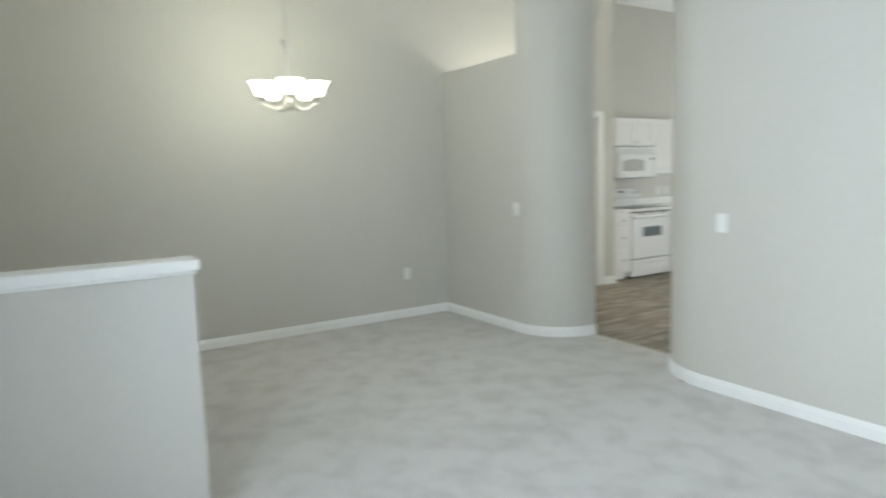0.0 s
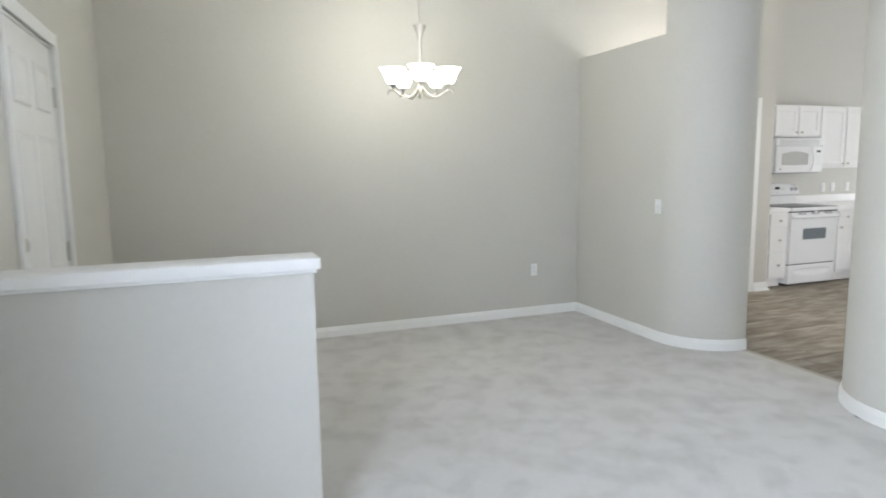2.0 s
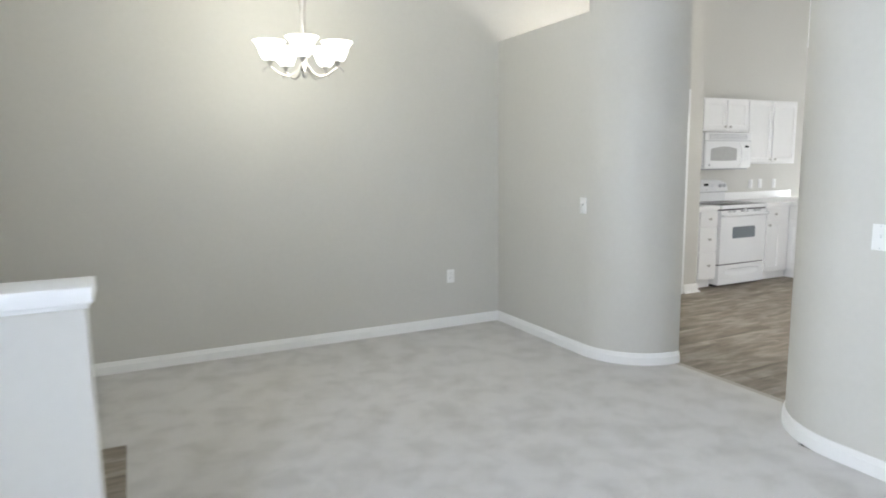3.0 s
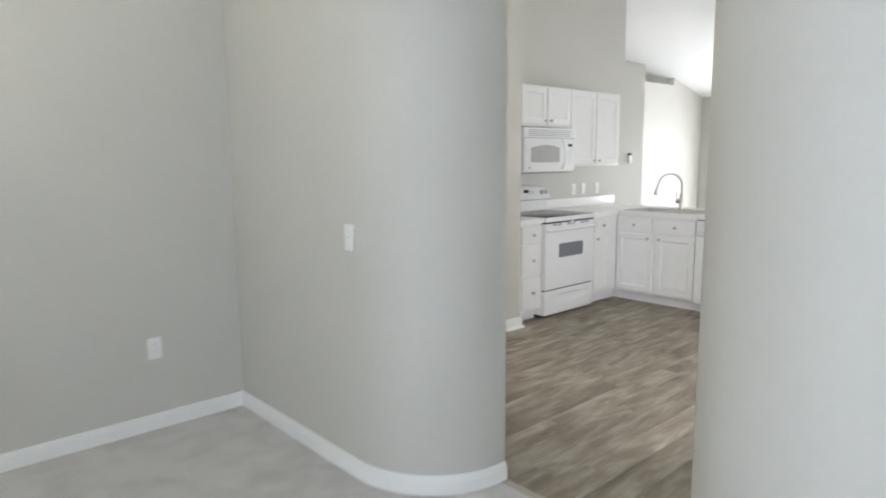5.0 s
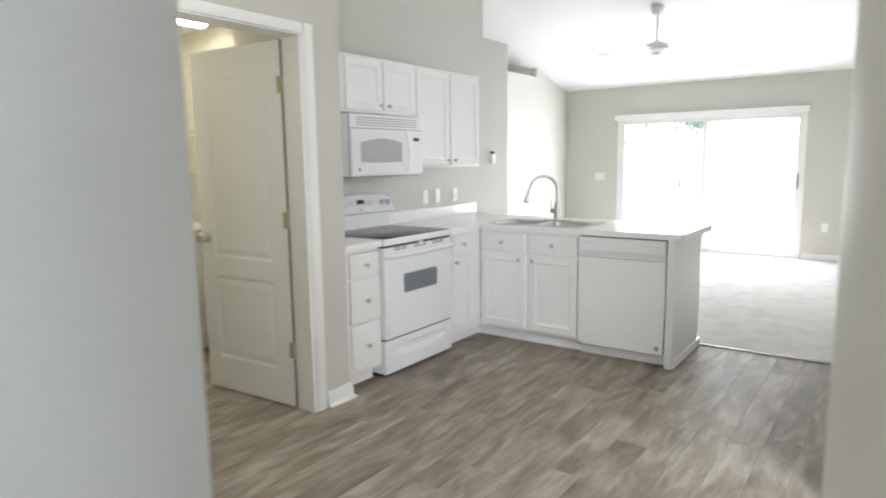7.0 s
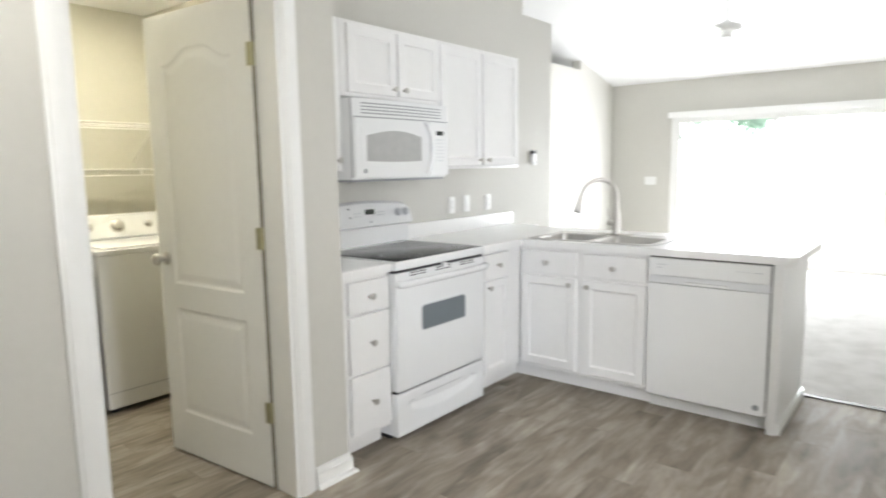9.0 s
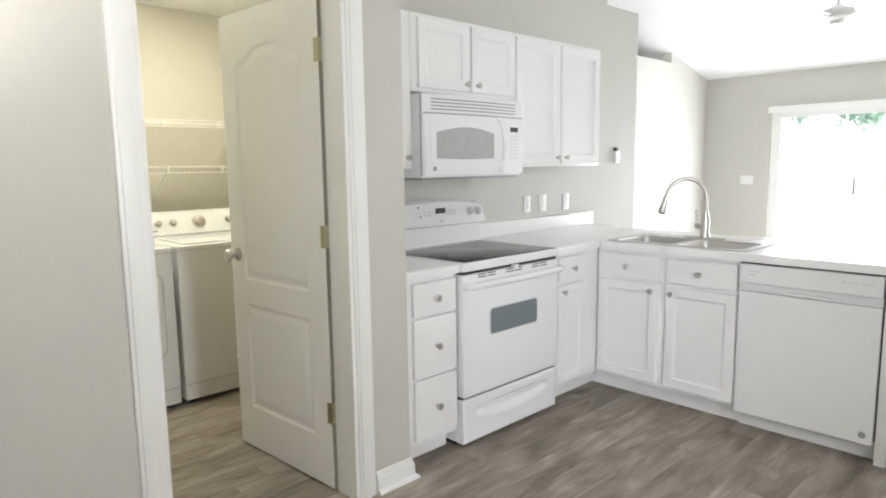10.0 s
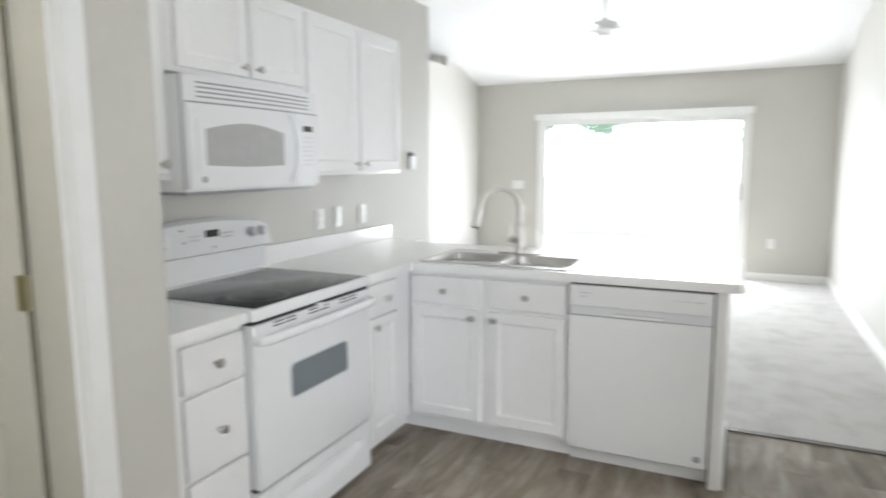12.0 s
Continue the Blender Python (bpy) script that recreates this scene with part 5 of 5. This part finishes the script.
# ---- family room ----
sl = tagged(new("door_3"), "white framed sliding glass patio door", "patio door", "", "structure")
bm = bmesh.new()
for d in ((XF + 0.02, SY0, 0, XF + 0.12, SY0 + 0.05, SZ), (XF + 0.02, SY1 - 0.05, 0, XF + 0.12, SY1, SZ), (XF + 0.02, SY0 + 0.05, SZ - 0.05, XF + 0.12, SY1 - 0.05, SZ), (XF + 0.02, SY0 + 0.05, 0, XF + 0.12, SY1 - 0.05, 0.03)):
    add_box(bm, *d)
part("door_frame", bm, TRIM, sl, smooth=False)
for y0, y1, xa in ((SY0 + 0.05, 2.82, XF + 0.07), (2.76, SY1 - 0.05, XF + 0.03)):
    bm = bmesh.new()
    for d in ((xa, y0, 0.03, xa + 0.035, y0 + 0.06, SZ - 0.05), (xa, y1 - 0.06, 0.03, xa + 0.035, y1, SZ - 0.05), (xa, y0 + 0.06, 0.03, xa + 0.035, y1 - 0.06, 0.11), (xa, y0 + 0.06, SZ - 0.11, xa + 0.035, y1 - 0.06, SZ - 0.05)):
        add_box(bm, *d)
    leaf = part("sash", bm, TRIM, sl, smooth=False)
    pane = box_part("pane", PANE, leaf, (xa + 0.014, y0 + 0.06, 0.11, xa + 0.02, y1 - 0.06, SZ - 0.11))
    pane.visible_shadow = False
bm = bmesh.new()
add_box(bm, XF + 0.01, 3.105, 0.94, XF + 0.03, 3.13, 1.14, 0.004)
part("handle", bm, GREY, sl, "dark pull handle")
bm = bmesh.new()
add_box(bm, XF + 0.05, 1.575, 0.94, XF + 0.07, 1.595, 1.14, 0.004)
part("handle", bm, GREY, sl, "dark pull handle")
val = thing("blind_valance", "white vertical-blind headrail above the patio door", "blind")
box_part("valance", TRIM, val, (XF - 0.075, SY0 - 0.02, 1.955, XF - 0.065, SY1 + 0.02, 2.035), 0.003)
box_part("headrail", TRIM, val, (XF - 0.062, SY0, 1.985, XF - 0.002, SY1, 2.025), 0.002)
for y in (SY0 - 0.02, SY1 + 0.01):
    box_part("return", TRIM, val, (XF - 0.065, y, 1.955, XF - 0.001, y + 0.01, 2.035), 0.002)

FNX, FNY = 8.81, 2.77
fan = thing("ceiling_fan", "white five-blade ceiling fan with a light kit", "ceiling fan", at=pose(FNX, FNY, 0))
zc = vault(FNX)
bm = bmesh.new()
add_lathe(bm, [(0.0, zc - 0.085), (0.03, zc - 0.085), (0.062, zc - 0.06), (0.075, zc - 0.02), (0.075, zc + 0.012), (0, zc + 0.012)], pose(0, 0, 0), 24)
part("canopy", bm, TRIM, fan)
bm = bmesh.new()
add_tube(bm, [(0, 0, zc - 0.08), (0, 0, 2.66)], 0.012, 12)
part("downrod", bm, TRIM, fan)
bm = bmesh.new()
add_lathe(bm, [(0.0, 2.68), (0.03, 2.68), (0.05, 2.66), (0.12, 2.64), (0.135, 2.61), (0.13, 2.575), (0.10, 2.555), (0.06, 2.545), (0.06, 2.51), (0.0, 2.51)], pose(0, 0, 0), 28)
part("motor", bm, TRIM, fan, "white motor housing")
for k in range(5):
    a = math.radians(72 * k + 94)
    m = pose(0, 0, 2.565, 0, 0, math.degrees(a))
    bm = bmesh.new()
    add_box(bm, 0.10, -0.02, -0.004, 0.22, 0.02, 0.004, 0.002)
    bmesh.ops.transform(bm, matrix=m, verts=bm.verts[:])
    iron = part("blade_iron", bm, TRIM, fan)
    bm = bmesh.new()
    add_prism(bm, [(0.18, -0.05), (0.60, -0.066), (0.655, -0.05), (0.675, 0.0), (0.655, 0.05), (0.60, 0.066), (0.18, 0.05)], -0.003, 0.004)
    bmesh.ops.transform(bm, matrix=m @ pose(0, 0, 0.004, 11, 0, 0), verts=bm.verts[:])
    part("blade", bm, TRIM, fan, "white blade")
bm = bmesh.new()
add_lathe(bm, [(0.0, 2.40), (0.05, 2.405), (0.09, 2.43), (0.11, 2.47), (0.105, 2.50), (0.06, 2.515), (0.0, 2.515)], pose(0, 0, 0), 24)
part("light_bowl", bm, FROSTED, fan, "white glass light bowl")
for dx in (-0.03, 0.035):
    bm = bmesh.new()
    add_tube(bm, [(dx, 0.05, 2.52), (dx, 0.052, 2.30)], 0.0015, 5)
    add_lathe(bm, [(0.0, 0.0), (0.006, 0.004), (0.007, 0.014), (0.0, 0.022)], pose(dx, 0.052, 2.28), 8)
    part("pull_chain", bm, NICKEL, fan)

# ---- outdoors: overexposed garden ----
# added self-lit sheets; their glow stands in for overexposed daylight outdoors
bd = glow("backdrop_glow", (0.95, 1.0, 0.97), 7.0)
boxes_structure("backdrop_street", bd, "self-lit white sheet standing for the overexposed view before the front door", "backdrop", [(-40.2, -40, -1, -40, 40, 30)])
boxes_structure("backdrop", bd, "self-lit white sheet standing for the overexposed view behind the patio", "backdrop", [(70, -60, -1, 70.2, 80, 40)])


def tree(x, y, h, r, seed, droops=()):
    rnd = random.Random(seed)
    t = thing("tree", "leafy green garden tree behind the patio", "tree", "garden trees", pose(x, y, -0.15))
    bm = bmesh.new()
    add_tube(bm, [(0, 0, 0), (0.05, 0.03, h * 0.3), (0.0, 0.08, h * 0.6), (0.06, 0.0, h * 0.85)], 0.1, 8, [0.16, 0.12, 0.08, 0.03])
    ends = []
    for k in range(9):
        a = rnd.uniform(0, 6.28)
        z = h * rnd.uniform(0.5, 0.8)
        e = (r * 0.75 * math.cos(a), r * 0.75 * math.sin(a), z + rnd.uniform(-0.1, 0.5) * r)
        ends.append(e)
        add_tube(bm, [(0.02, 0.05, z), (e[0] * 0.5, e[1] * 0.5, z + 0.2 * r), e], 0.03, 6, [0.05, 0.035, 0.012])
    spread = [r] * len(ends)
    for e in droops:
        ends.append(e)
        spread.append(0.75)
        add_tube(bm, [(0.02, 0.05, h * 0.62), (e[0] * 0.5, e[1] * 0.5, h * 0.70), e], 0.03, 6, [0.05, 0.035, 0.012])
    part("trunk", bm, BARK, t)
    verts, faces = [], []
    for k in range(2600):
        n = rnd.randrange(len(ends))
        c, s = ends[n], spread[n]
        p = Vector((c[0] + rnd.gauss(0, s * 0.28), c[1] + rnd.gauss(0, s * 0.28), c[2] + rnd.gauss(0, s * 0.2)))
        q = Euler((rnd.uniform(0, 6), rnd.uniform(0, 6), rnd.uniform(0, 6))).to_matrix()
        s = rnd.uniform(0.06, 0.13)
        i = len(verts)
        for a, b in ((-1, 0), (-0.2, -0.45), (1, 0), (-0.2, 0.45)):
            verts.append(p + q @ Vector((a * s, b * s, 0.15 * s * abs(a))))
        faces.append((i, i + 1, i + 2, i + 3))
    me = bpy.data.meshes.new("crown")
    me.from_pydata(verts, [], faces)
    me.materials.append(LEAF)
    ob = new("crown", me)
    ob.parent = t


tree(17.5, 6.9, 4.3, 2.6, 3, ((0.2, -2.25, 2.44), (-0.1, -2.75, 2.55), (0.0, -1.3, 2.60)))
tree(24.0, -0.5, 4.7, 3.2, 8)

# ---- vinyl planks ----
PW, PL = 0.152, 1.22


def planks(name, x0, x1, y0, y1, label, seed):
    root = tagged(new(name), label, "floor", "", "structure")
    rnd = random.Random(seed)
    cache = {}
    y = y0
    while y < y1 - 1e-4:
        w = min(PW, y1 - y)
        x = x0 - rnd.uniform(0.1, PL - 0.1)
        while x < x1:
            a, b = max(x, x0), min(x + PL, x1)
            if b - a > 0.01:
                key = (round(b - a, 3), round(w, 3))
                if key not in cache:
                    bm = bmesh.new()
                    lx, ly, g = b - a - 0.0005, w - 0.0005, 0.0005
                    low = [bm.verts.new(v) for v in ((0, 0, -0.010), (lx, 0, -0.010), (lx, ly, -0.010), (0, ly, -0.010))]
                    mid = [bm.verts.new(v) for v in ((0, 0, -g), (lx, 0, -g), (lx, ly, -g), (0, ly, -g))]
                    topv = [bm.verts.new(v) for v in ((g, g, 0), (lx - g, g, 0), (lx - g, ly - g, 0), (g, ly - g, 0))]
                    for r0, r1 in ((low, mid), (mid, topv)):
                        for k in range(4):
                            bm.faces.new((r0[k], r0[(k + 1) % 4], r1[(k + 1) % 4], r1[k]))
                    bm.faces.new(topv)
                    cache[key] = mesh_of(bm, "plank", VINYL, False)
                ob = new("plank", cache[key])
                ob.parent = root
                ob.location = (a, y, 0)
            x += PL
        y += PW
    return root


planks("floor_kitchen_vinyl", 2.10, 6.315, 0.455, YK, "grey-brown wood-look vinyl plank kitchen floor", 5)
planks("floor_alcove_vinyl", 3.05, 5.25, -0.153, 0.455, "grey-brown wood-look vinyl plank floor under the refrigerator", 12)
planks("floor_laundry_vinyl", 2.98, 4.5, YK, 5.38, "grey-brown wood-look vinyl plank laundry floor", 6)
planks("floor_entry_vinyl", XE, EX, EY0, EY1, "wood-look vinyl plank entry floor", 7)
planks("floor_nook_vinyl", 1.75, 2.10, JL + 0.12, YB, "grey-brown wood-look vinyl plank nook floor", 10)
planks("floor_hall_vinyl", 6.315, 6.345, 1.6, 5.6, "wood-look vinyl edge by the hall", 9)
